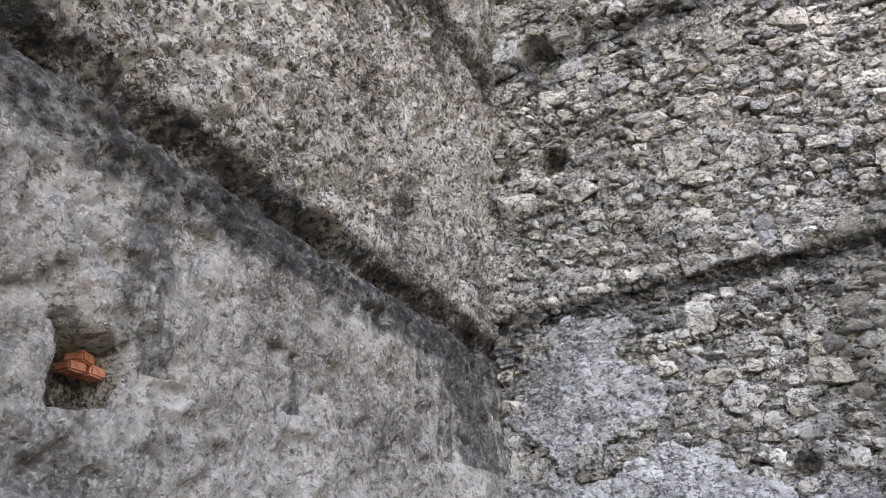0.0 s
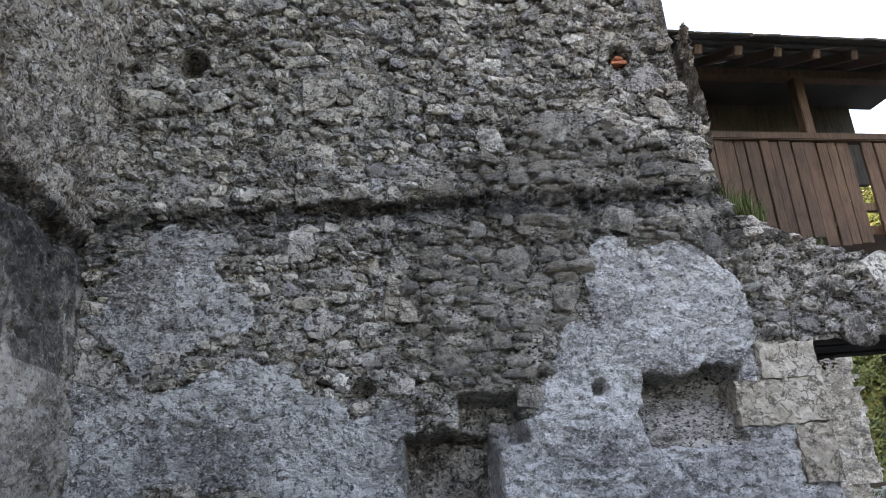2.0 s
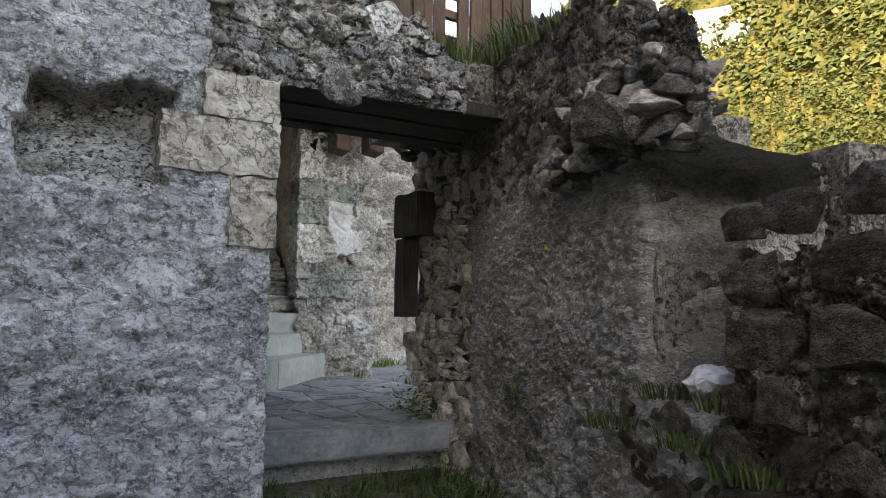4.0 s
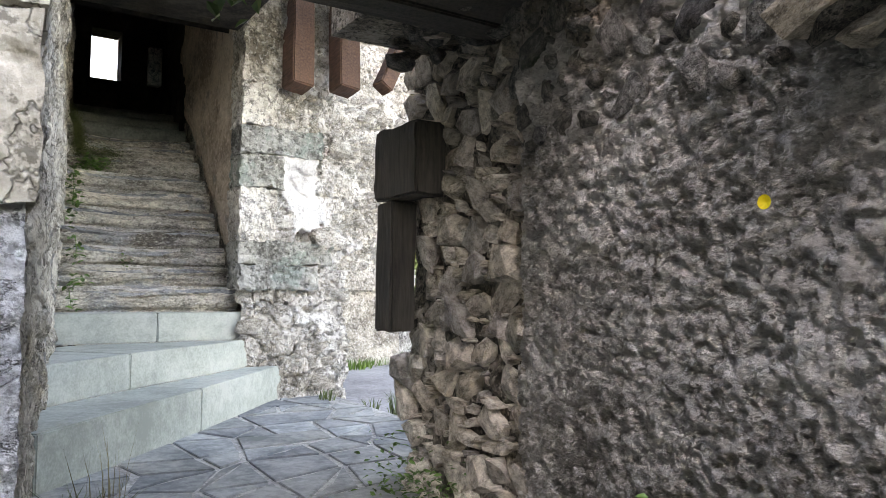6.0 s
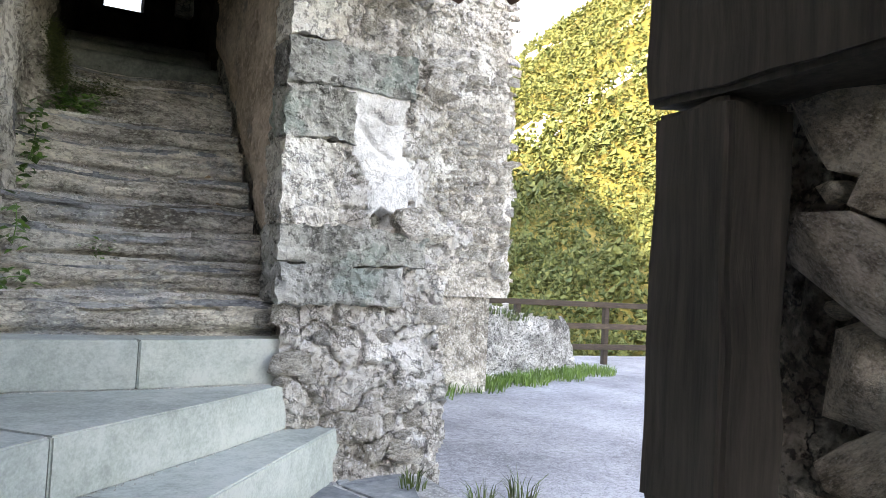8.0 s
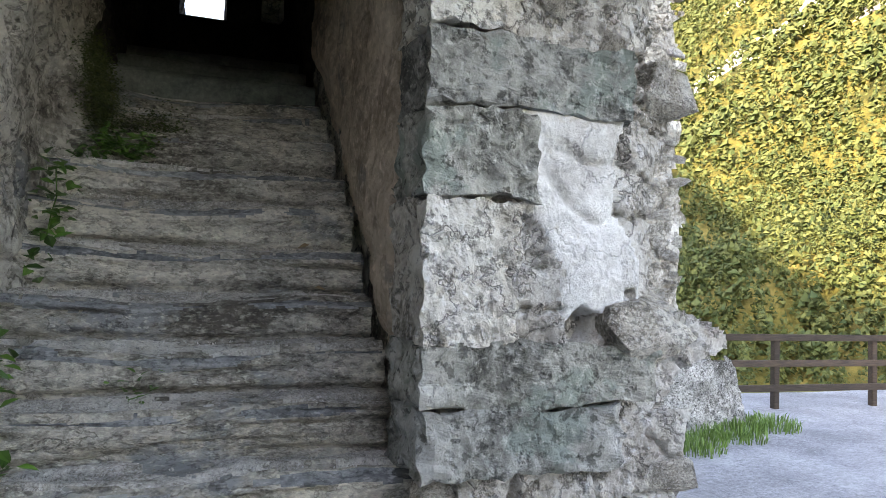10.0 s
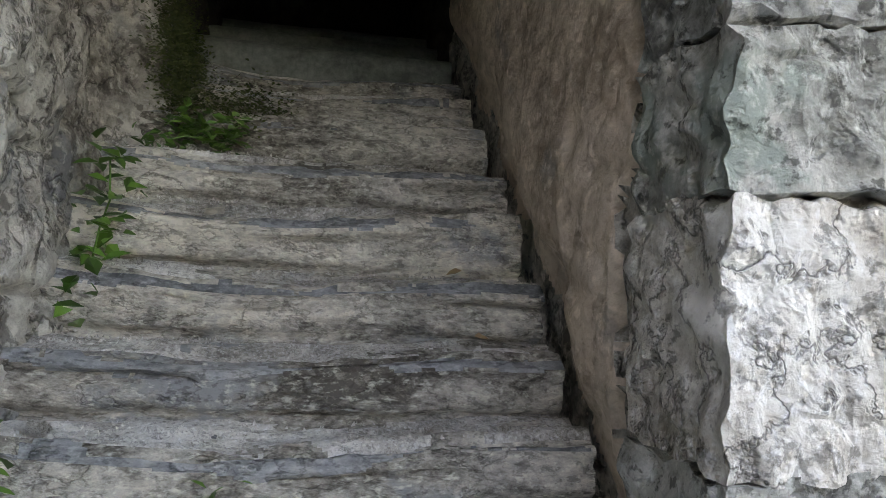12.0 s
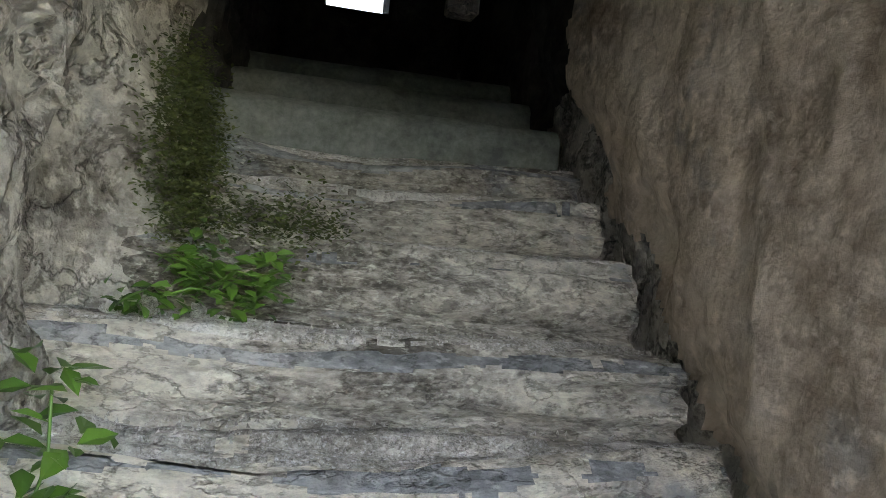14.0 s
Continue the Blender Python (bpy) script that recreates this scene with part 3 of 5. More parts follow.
put("core", boxes_mesh("core", [(WX - 0.6, 2.9, 5.15, 5.5, -0.3, 8.0), (2.0, 3.35, 4.66, 5.5, -0.3, 1.6), (2.9, 3.35, 4.64, 5.5, 1.6, 2.9), (3.35, 4.62, 4.66, 5.5, 2.42, 2.62)], EARTH_M), wall_north)


# ---------------------------------------------------------------- left wall of the yard
def west_relief(u, v):
    y, z = u - 0.6, v + WZ
    h = (fbm(u * 2.4, v * 2.4, 5, 5, 0.58) - 0.5) * 0.10 + (fbm(u * 12, v * 14, 6, 4, 0.65) - 0.5) * 0.05 - 0.03 * smooth(0.57, 0.68, fbm(u * 7, v * 9, 112, 3))
    h = h - (0.02 + 0.03 * (z > 3.25)) * crevice(u, v, 6, 8, 165) - 0.022 * (z > 3.25) * crevice(u, v, 14, 17, 168, 0.06)
    up = smooth(3.22, 3.36, z + (fbm(u * 1.6, v * 1.6, 7) - 0.5) * 0.12)
    h = h + 0.03 * up + 0.13 * np.maximum(0, z - 3.4)
    wob = (fbm(u * 2, v * 2 + 5, 9) - 0.5) * 0.10
    h = h - 0.09 * np.exp(-((z - 3.26 + wob) / 0.07) ** 2) - 0.07 * np.exp(-((z - 5.5 + wob) / 0.08) ** 2)
    h = h - 0.20 * box_mask(y, z, 0.99, 1.27, 2.20, 2.45, 0.02, 0.05, 55)
    h = h - 0.26 * round_mask(y, z, 2.37, 3.27, 0.15, 0.12, seed=65)
    h = h - 0.20 * round_mask(y, z, 4.25, 3.24, 0.12, 0.10, seed=66)
    h = h + 0.035 * smooth(0.50, 0.54, fbm(u * 1.3 + 4, v * 1.3 + 4, 67)) * (1 - smooth(2.0, 2.9, z))
    return h


wall_west = new("wall_west")
tagged(wall_west, "weathered buff rendered wall with dark water stains and beam holes", "wall", "", "structure")
# Inside the brick pocket a darker mortar stands in for the hole's shade.
WEST, west_at = sheet("render_face", (WX, -0.6, WZ), (0, 1, 0), (0, 0, 1), 5.3, 7.9, 0.0165, west_relief, [RENDER_L, RENDER_P, EARTH_M], lambda u, v: np.where(box_mask(u - 0.6, v + WZ, 0.99, 1.27, 2.20, 2.45, 0.02, 0.05, 55) > 0.4, 2, (v + WZ < 3.24 + (fbm(u * 3, v * 3, 169) - 0.5) * 0.25) * 1), None, wall_west)
put("core", boxes_mesh("core", [(WX - 0.9, WX - 0.36, -5.4, 5.0, -0.3, 8.0), (WX - 0.4, WX - 0.02, -5.4, -0.58, -0.3, 8.0)], EARTH_M), wall_west)
wall_south = put("wall_south", boxes_mesh("wall_south", [(WX - 0.9, 9.0, -6.0, -5.4, -0.3, 2.6)], RENDER_L), None, "plain rendered wall closing the yard", "wall", "structure")

# ---------------------------------------------------------------- right-hand wall, its broken end and the low wall
EA, EB = Vector((5.14, 5.45, -0.2)), Vector((4.6, 3.15, -0.2))
ED = (EB - EA).normalized()
EAST_FRAME = Matrix.Translation(EA) @ Matrix(((ED.x, 0, -ED.y * -1, 0), (ED.y, 0, -ED.x, 0), (0, 1, 0, 0), (0, 0, 0, 1)))


def east_top(u):
    t = 2.78 - 0.10 * smooth(1.2, 1.9, u) - 0.35 * smooth(2.0, 2.6, u) - 1.08 * smooth(2.80, 3.12, u)
    return t + (fbm(u * 3.5, u * 0 + 4, 72) - 0.5) * 0.22


def east_relief(u, v):
    z = v - 0.2
    h = (fbm(u * 2.2, v * 2.2, 13, 4, 0.55) - 0.5) * 0.05 + (fbm(u * 26, v * 31, 14, 2, 0.7) - 0.5) * 0.024 - 0.010 * smooth(0.55, 0.62, fbm(u * 24, v * 28, 113, 2))
    h = h - 0.022 * crevice(u, v, 24, 42, 170, 0.07) - 0.014 * crevice(u, v, 6, 10, 173, 0.05)
    h = h - 0.10 * (1 - smooth(-0.02, 0.16, u))
    h = h - 0.48 * box_mask(u, z, 2.46, 3.02, 0.72, 1.72, 0.05, 0.08, 56)
    h = h + 0.06 * smooth(1.9, 2.3, z + (fbm(u * 2, v * 2, 15) - 0.5) * 0.6) * (u < 2.4)
    h = h + 0.12 * smooth(3.0, 3.1, u) * (fbm(u * 4, v * 5, 16) - 0.3)
    return h


wall_east = new("wall_east")
tagged(wall_east, "rough grey rendered wall with a crumbling grassy top", "wall", "", "structure")
EAST, east_at = sheet("render_face", EA, ED, (0, 0, 1), 5.8, 3.1, 0.0115, east_relief, [RENDER_G, EARTH_M], lambda u, v: ((u > 2.98) | (v - 0.2 > 2.25 - 0.3 * fbm(u * 3, v * 3, 17))) * 1, lambda u, v: v - 0.2 < east_top(u), wall_east)
_out = ED.cross(Vector((0, 0, 1)))
_rows = Matrix((ED, -_out, Vector((0, 0, 1)))).transposed().to_4x4()
put("core", boxes_mesh("core", [(-0.05, 1.6, 0.08, 0.8, 0, 2.72), (1.6, 2.44, 0.08, 0.6, 0, 2.2), (2.44, 3.05, 0.56, 0.9, 0, 1.95), (3.05, 6.2, 0.1, 0.8, 0, 1.36)], EARTH_M), wall_east, m=Matrix.Translation(EA) @ _rows)
E_FRAME = Matrix((ED, Vector((0, 0, 1)), _out)).transposed().to_4x4()

# broken end of the wall beside the doorway
JA = Vector((5.28, 6.58, -0.2))
JD = (Vector((5.14, 5.45, -0.2)) - JA).normalized()
J_OUT = JD.cross(Vector((0, 0, 1)))
J_FRAME = Matrix((JD, Vector((0, 0, 1)), J_OUT)).transposed().to_4x4()


def jamb_relief(u, v):
    return (fbm(u * 4, v * 4, 18, 4, 0.6) - 0.5) * 0.16 + 0.16 * (1 - smooth(0.0, 0.9, v)) * smooth(0.0, 0.3, u) - 0.06


JAMB, jamb_at = sheet("broken_end", JA, JD, (0, 0, 1), 1.30, 2.75, 0.03, jamb_relief, [EARTH_M], None, None, wall_east)
put("core", boxes_mesh("core", [(0.0, 1.3, 0.14, 0.9, 0, 2.72)], EARTH_M), wall_east, m=Matrix.Translation(JA) @ Matrix((JD, -J_OUT, Vector((0, 0, 1)))).transposed().to_4x4())
put("bearing", boxes_mesh("bearing", [(4.66, 5.4, 4.75, 6.2, 2.42, 2.72)], EARTH_M), wall_east)

# ---------------------------------------------------------------- passage, steps and stair vault
landing = put("landing", boxes_mesh("landing", [(3.3, 6.2, 5.62, 10.4, -0.2, 0.205)], JOINT), None, "paved stone landing inside the doorway", "landing", "structure")

LW0, LW1 = Vector((3.34, 5.3, -0.2)), Vector((4.10, 12.3, -0.2))
LD = (LW1 - LW0).normalized()


def tunnel_left(u, v):
    z = v - 0.2
    h = (fbm(u * 2.0, v * 2.0, 22, 5, 0.6) - 0.5) * 0.16 + (fbm(u * 10, v * 8, 23, 4, 0.65) - 0.5) * 0.07 - 0.05 * crevice(u, v, 5, 4, 176)
    h = h - 0.10 * round_mask(u, z, 5.9, 2.6, 0.22, 0.30, seed=68) + 0.08 * smooth(5.9, 6.1, u) * (1 - smooth(2.8, 3.1, z))
    return h


wall_stair_left = new("wall_stair_left")
tagged(wall_stair_left, "eroded grey rendered wall beside the old stair", "wall", "", "structure")
# Far up the stair the face turns near-black, painted shade.
_lw, left_at = sheet("render_face", LW0, LD, (0, 0, 1), 11.0, 5.65, 0.022, lambda u, v: tunnel_left(u, v), [TUNNEL_L, VAULT_SHADE], lambda u, v: (u > 6.5 + (fbm(u * 2, v * 2, 114) - 0.5) * 1.5) * 1, None, wall_stair_left)
# Unseen building mass behind the face, added to block sun and sky.
put("core", boxes_mesh("core", [(-1.0, 3.27, 5.55, 16.9, -0.3, 7.2)], EARTH_M), wall_stair_left)


def tunnel_right(u, v):
    z = v + 0.0
    h = (fbm(u * 1.6, v * 1.6, 24, 4, 0.55) - 0.5) * 0.09 + (fbm(u * 9, v * 4, 25, 4, 0.65) - 0.5) * 0.045
    h = h - 0.03 * (u < 0.40 + (fbm(u * 3 + 1, v * 3, 28) - 0.5) * 0.4) - 0.012 * crevice(u, v, 3, 2, 178, 0.02)
    low = z - (1.35 + 0.93 * np.maximum(0, u - 0.45))
    h = h - 0.08 * (1 - smooth(0.0, 0.30, low + (fbm(u * 3, v * 3, 26) - 0.5) * 0.5)) * (0.5 + fbm(u * 7, v * 3, 27))
    return h


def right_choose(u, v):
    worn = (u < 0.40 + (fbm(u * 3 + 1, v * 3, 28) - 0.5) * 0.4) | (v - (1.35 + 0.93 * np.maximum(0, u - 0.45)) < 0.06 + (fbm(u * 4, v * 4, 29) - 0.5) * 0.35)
    # Deep plaster is coloured near-black in place of the failing light.
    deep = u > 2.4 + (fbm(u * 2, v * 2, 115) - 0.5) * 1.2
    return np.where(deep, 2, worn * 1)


wall_stair_right = new("wall_stair_right")
tagged(wall_stair_right, "smoke-browned plaster wall beside the old stair", "wall", "", "structure")
RW0 = Vector((5.25, 16.4, 0.0))
RD = (Vector((5.28, 9.62, 0)) - RW0).normalized()
_rl = (Vector((5.28, 9.62, 0)) - RW0).length
_rw, right_at0 = sheet("plaster_face", RW0, RD, (0, 0, 1), _rl, 5.42, 0.02, lambda u, v: tunnel_right(_rl - u, v), [TUNNEL_R, TUNNEL_L, VAULT_SHADE], lambda u, v: right_choose(_rl - u, v), None, wall_stair_right)
right_at = lambda u, v: right_at0(_rl - u, v)
R_OUT = RD.cross(Vector((0, 0, 1)))
# Height above the stair is added to keep sun off the court.
put("core", boxes_mesh("core", [(5.40, 6.20, 9.78, 16.9, -0.3, 7.2)], PIER_C), wall_stair_right)

part("corbel", box_bm(5.10, 5.27, 13.28, 13.41, 3.89, 4.40, 0.01, 0.008, 3), PIER_C, wall_stair_right, "pale stone block set in the dark wall")

_cv, _cf = [], []
# The first, level slab is an unseen addition that cuts light on the stair.
for _x0, _x1, _y0, _y1, _z0, _z1, _t in [(3.28, 5.24, 8.8, 9.744, 3.60, 3.60, 0.3), (3.2, 6.3, 9.75, 13.6, 3.62, 5.4, 0.3), (3.2, 6.3, 13.6, 14.4, 5.4, 5.4, 0.3)] + [(3.3, 6.2, 10.1 + 0.5 * k, 10.24 + 0.5 * k, 3.68 + 0.231 * k, 3.745 + 0.231 * k, 0.2) for k in range(7)]:
    _k = len(_cv)
    _cv += [(_x0, _y0, _z0), (_x1, _y0, _z0), (_x1, _y1, _z1), (_x0, _y1, _z1), (_x0, _y0, _z0 + _t), (_x1, _y0, _z0 + _t), (_x1, _y1, _z1 + _t), (_x0, _y1, _z1 + _t)]
    _cf += [(_k, _k + 3, _k + 2, _k + 1), (_k + 4, _k + 5, _k + 6, _k + 7), (_k, _k + 1, _k + 5, _k + 4), (_k + 2, _k + 3, _k + 7, _k + 6), (_k, _k + 4, _k + 7, _k + 3), (_k + 1, _k + 2, _k + 6, _k + 5)]
# Ceiling, end wall and upper floor share the painted shade colour.
ceiling = put("ceiling", mesh_of("ceiling", _cv, _cf, [VAULT_SHADE]), None, "added beamed ceiling over the stair, shade put into its colour", "ceiling", "structure")
wall_stair_end = put("wall_stair_end", boxes_mesh("wall_stair_end", [(3.6, 4.48, 14.0, 14.4, 3.0, 6.0), (4.87, 5.6, 14.0, 14.4, 3.0, 6.0), (4.48, 4.87, 14.0, 14.4, 3.0, 4.06), (4.48, 4.87, 14.0, 14.4, 4.75, 6.0)], VAULT_SHADE), None, "end wall of the stair, shade put into its colour, with a small bright opening", "wall", "structure")
floor_upper = put("floor_upper", boxes_mesh("floor_upper", [(3.6, 5.5, 12.98, 14.4, 2.6, 3.39)], VAULT_SHADE), None, "worn stone floor at the head of the stair, shade put into its colour", "floor", "structure")


def block_prism(name, pts, z0, z1, mat, parent=None, label="", bevel=0.012, category="", kind="", rough=0.0):
    bm = bmesh.new()
    lo = [bm.verts.new((x, y, z0)) for x, y in pts]
    f = bm.faces.new(lo)
    r = bmesh.ops.extrude_face_region(bm, geom=[f])
    for v in [g for g in r["geom"] if isinstance(g, bmesh.types.BMVert)]:
        v.co.z = z1
    bmesh.ops.recalc_face_normals(bm, faces=bm.faces[:])
    if bevel:
        bmesh.ops.bevel(bm, geom=[e for e in bm.edges if e.calc_face_angle(0) > 0.6], offset=bevel, segments=2, affect="EDGES")
    if rough:
        for v in bm.verts:
            v.co += noise.noise_vector(v.co * 7) * rough
    ob = part(name, bm, mat, parent, label)
    return tagged(ob, "", category, "", kind)


# three cut steps that fan out from the pier
def cut_step(front, z0, z1, splits, back):
    st = new("cut_stone_step")
    tagged(st, "pale grey-green sawn stone step with sharp edges", "step", "fanned cut steps", "structure")
    runs, cur = [], [front[0]]
    for i in range(1, len(front)):
        cur.append(front[i])
        if i in splits or i == len(front) - 1:
            runs.append(cur)
            cur = [front[i]]
    for run in runs:
        a = [Vector((*p, 0)) for p in run]
        n = (a[-1] - a[0]).cross(Vector((0, 0, 1))).normalized() * -back
        g = (a[-1] - a[0]).normalized() * 0.003
        pts = [(p.x, p.y) for p in [a[0] + g] + a[1:-1] + [a[-1] - g]]
        pts += [((a[-1] - g + n).x, (a[-1] - g + n).y), ((a[0] + g + n).x, (a[0] + g + n).y)]
        block_prism("block", pts, z0, z1, CUTSTEP, st, bevel=0.008)
    return st


cut_step([(3.55, 7.05), (4.65, 8.33), (5.25, 9.08), (5.93, 9.92)], 0.205, 0.51, {1}, 0.75)
cut_step([(3.60, 7.85), (4.20, 8.49), (4.92, 9.15), (5.50, 9.74)], 0.51, 0.756, {1}, 0.85)
cut_step([(3.62, 9.47), (4.57, 9.50), (5.44, 9.66)], 0.756, 1.0, {1}, 0.6)


# the old worn steps
STEPS = [(9.80, 1.21), (10.01, 1.40), (10.22, 1.585), (10.43, 1.775), (10.642, 1.973), (10.838, 2.188), (11.042, 2.374), (11.332, 2.578), (11.60, 2.76), (11.84, 2.90), (12.03, 3.075), (12.40, 3.25), (12.72, 3.40)]
NOSE = rock("blue_grey_slate_nose", (0.15, 0.155, 0.16), (0.27, 0.28, 0.285), (0.42, 0.42, 0.415), 34, 2.0, 1.0, 0.03, stretch=(0.8, 1.1, 1.4), pits=0.3)


def rise_of(k):
    return STEPS[k - 1][1] - (STEPS[k - 2][1] if k > 1 else 1.0)


def old_step(k, y, z0, z1, depth, mat, ragged):
    x0, x1, step = 3.78, 5.32, 0.0125
    h = z1 - z0
    nv = int((h + depth) / step) + 1
    nu = int((x1 - x0) / step) + 1
    u, v = np.meshgrid(np.linspace(0, x1 - x0, nu), np.linspace(0, h + depth, nv))
    rise = np.minimum(v, h)
    run = np.maximum(0, v - h)
    lay = np.floor(v * 21 + 1.3 * fbm(u * 1.4 + k * 9, v * 2, 140) + k * 0.3)
    strata = ((vnoise(u * 1.3 + lay * 3.7, lay * 5.1 + k, 141) - 0.5) * 0.085 + (vnoise(u * 6 + lay * 2.7, lay * 3.1 + k, 142) - 0.5) * 0.03 + (vnoise(u * 5 + k * 7, v * 50 + k * 3, 133) - 0.5) * 0.03 + (fbm(u * 14, v * 16, 134, 3) - 0.5) * 0.03) * ragged + (fbm(u * 3 + k * 5, v * 3, 34, 4) - 0.5) * 0.06 * ragged
    wear = -0.035 * np.exp(-((u - 0.65) / 0.35) ** 2) * smooth(h * 0.5, h, v) * (1 - smooth(h, h + 0.22, v)) * ragged
    nose = 0.016 * np.exp(-((v - h) / 0.03) ** 2)
    split = fbm(u * 1.6 + k * 3, u * 0 + k, 143) * 0.07
    under = 0.035 * ragged * np.exp(-((v - h + 0.035 + split) / 0.012) ** 2) * smooth(0.42, 0.5, fbm(u * 2.2 + k * 5, u * 0 + 3, 144))
    x = x0 + u
    yy = y + run - strata * 0.6 * (v < h) + nose * 1.2 + under + 0.045 * ragged * np.exp(-((v - (h - rise_of(k)) - 0.015) / 0.014) ** 2) + (fbm(u * 2 + k, u * 0, 35) - 0.5) * 0.07 * ragged
    zz = z0 + rise + strata * 0.45 * (v >= h) + wear - nose + (fbm(u * 1.2 + k * 3, u * 0 + 1, 36) - 0.5) * 0.03 * ragged
    idx = np.arange(nu * nv).reshape(nv, nu)
    f = np.stack([idx[:-1, :-1], idx[:-1, 1:], idx[1:, 1:], idx[1:, :-1]], -1).reshape(-1, 4)
    cu, cv = u[:-1, :-1].ravel(), v[:-1, :-1].ravel()
    band = (np.abs(cv - h + 0.02) < 0.03 * (fbm(cu * 3.5 + k * 6, cv * 9 + k, 145, 5) - 0.36) * 4) & (ragged > 0.5)
    grit = ((cv > h + 0.03) & (fbm(cu * 5 + k * 4, cv * 9, 37, 5) + 0.25 * (cu < 0.5) > 0.40)) if ragged > 0.5 else cv * 0
    put("old_stone_step", mesh_of("old_stone_step", np.stack([x, yy, zz], -1).reshape(-1, 3), f, [mat, GRITD, NOSE], np.where(band, 2, np.asarray(grit).astype(int)), True), None,
        "worn layered shale step with grit and crumbled edge" if ragged > 0.5 else "smooth cut stone step high in the stair, shade put into its colour", "step", "structure", "old stair steps")


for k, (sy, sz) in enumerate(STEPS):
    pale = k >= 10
    # The top cut steps take the copy darkened for shade.
    old_step(k + 1, sy, sz - 0.30, sz, 0.46 if k > 6 else 0.34, CUT_SHADE if pale else TREAD, 0.15 if pale else 1.0)

# ---------------------------------------------------------------- pier at the foot of the stair
pier = new("pier")
tagged(pier, "ruined corner pier of grey ashlar with white lime coat", "pier", "", "structure")


def pier_edge(z):
    return 6.22 + (fbm(z * 3.5 + 2, z * 0 + 5, 73) - 0.5) * 0.22 + 0.30 * np.exp(-((z - 1.66) / 0.11) ** 2) + 0.12 * (z < 1.4) + 0.10 * np.exp(-((z - 2.5) / 0.1) ** 2)


def pier_white(x, z):
    e = (fbm(x * 4 + 1, z * 3 + 1, 46) - 0.5) * 0.5 + (vnoise(x * 2.6 + 4, z * 2.2 + 3, 146) - 0.5) * 0.35
    return (np.minimum(np.minimum(x - 5.60 - 0.18 * (2.2 - z), 6.08 - x), np.minimum(z - 1.70, 2.56 - z)) + e * 0.62)


def pier_relief(u, v):
    x, z = u + 5.30, v
    h = (fbm(u * 4, v * 4, 38, 5, 0.6) - 0.5) * 0.13 + (fbm(u * 14, v * 14, 138, 3) - 0.5) * 0.04
    h = h - 0.05 * crevice(u, v, 5, 6, 180)
    h = np.where(pier_white(x, z) > 0, 0.035 + (fbm(u * 5, v * 5, 39, 3) - 0.5) * 0.03 - 0.03 * crevice(u, v, 2.5, 1.6, 183, 0.025), h)
    h = h + 0.05 * smooth(1.2, 1.0, z) * 1.0 - 0.14 * smooth(6.05, 6.35, x) * (z > 1.8)
    h = h - 0.22 * round_mask(x, z, 5.86, 1.70, 0.055, 0.06, seed=69)
    h = h - 0.16 * box_mask(x, z, 6.42, 6.55, 0.25, 0.95, 0.04, 0.05, 57)
    return h


_pf, pier_at = sheet("coat", (5.30, 9.64, 0.0), (1, 0, 0), (0, 0, 1), 1.42, 4.6, 0.014, pier_relief, [PIER_C, PIER_W], lambda u, v: (pier_white(u + 5.30, v) > 0) * 1, lambda u, v: u + 5.30 < pier_edge(v), pier, "white lime coat over cream rubble")
put("core", boxes_mesh("core", [(5.36, 6.10, 9.74, 9.9, 0.0, 4.6)], PIER_C), pier)
for bx1, z0, z1, mat in ((6.02, 1.20, 1.43, PIER_G), (6.16, 1.435, 1.65, PIER_G), (5.60, 1.655, 2.13, PIER_C), (5.66, 2.14, 2.44, PIER_G), (6.05, 2.45, 2.70, PIER_G), (5.58, 2.71, 3.10, PIER_C), (5.70, 3.11, 3.55, PIER_C), (5.60, 3.56, 4.0, PIER_C)):
    bm = box_bm(5.262, bx1, 9.585, 9.95, z0, z1, 0.0, 0.036, 16, seed=z0)
    part("block", bm, mat, pier, "blue-grey squared block" if mat is PIER_G else "")
put("projecting_rock", VAR_CREAM[3], pier, "pale boulder left projecting from the masonry", m=pose(6.15, 9.70, 1.68, 8, -6, 12) @ Matrix.Diagonal((0.50, 0.34, 0.36, 1)))

put("projecting_rock", VAR_CREAM[5], pier, "pale stone jutting from the broken edge", m=pose(6.26, 9.78, 2.60, 5, 10, 20) @ Matrix.Diagonal((0.36, 0.30, 0.26, 1)))

# ---------------------------------------------------------------- doorway: quoins, lintel planks, threshold
for x0, x1, z0, z1 in ((2.97, 3.37, 2.06, 2.30), (2.76, 3.38, 1.76, 2.055), (3.12, 3.37, 1.38, 1.75)):
    part("quoin", box_bm(x0, x1, 4.56, 5.3, z0, z1, 0.0, 0.022, 11, seed=x0), ASHLAR, wall_north, "squared tufa block of the door jamb")
for k in range(5):
    y0 = 4.66 + k * 0.2
    part("lintel_plank", box_bm(3.1, 5.35, y0, y0 + 0.19, 2.33 + 0.012 * (k % 2), 2.42, 0.008, 0.01, 5, seed=k), BLACKWOOD, wall_north, "dark lintel plank")
part("threshold", box_bm(3.3, 5.1, 5.50, 5.68, 0.02, 0.225, 0.02, 0.01, 4), FLAG, landing, "worn slate threshold")

# wooden pieces left in the broken jamb
door_frame = new("door_frame")
tagged(door_frame, "blackened remains of an oak door frame in the broken jamb", "door frame")
part("post", box_bm(5.10, 5.25, 6.385, 6.57, 1.00, 1.685, 0.012, 0.012, 4), BLACKWOOD, door_frame, "charred upright oak post")
part("head_block", box_bm(5.09, 5.27, 6.13, 6.58, 1.695, 2.07, 0.012, 0.014, 4, seed=3), BLACKWOOD, door_frame, "charred oak head block")

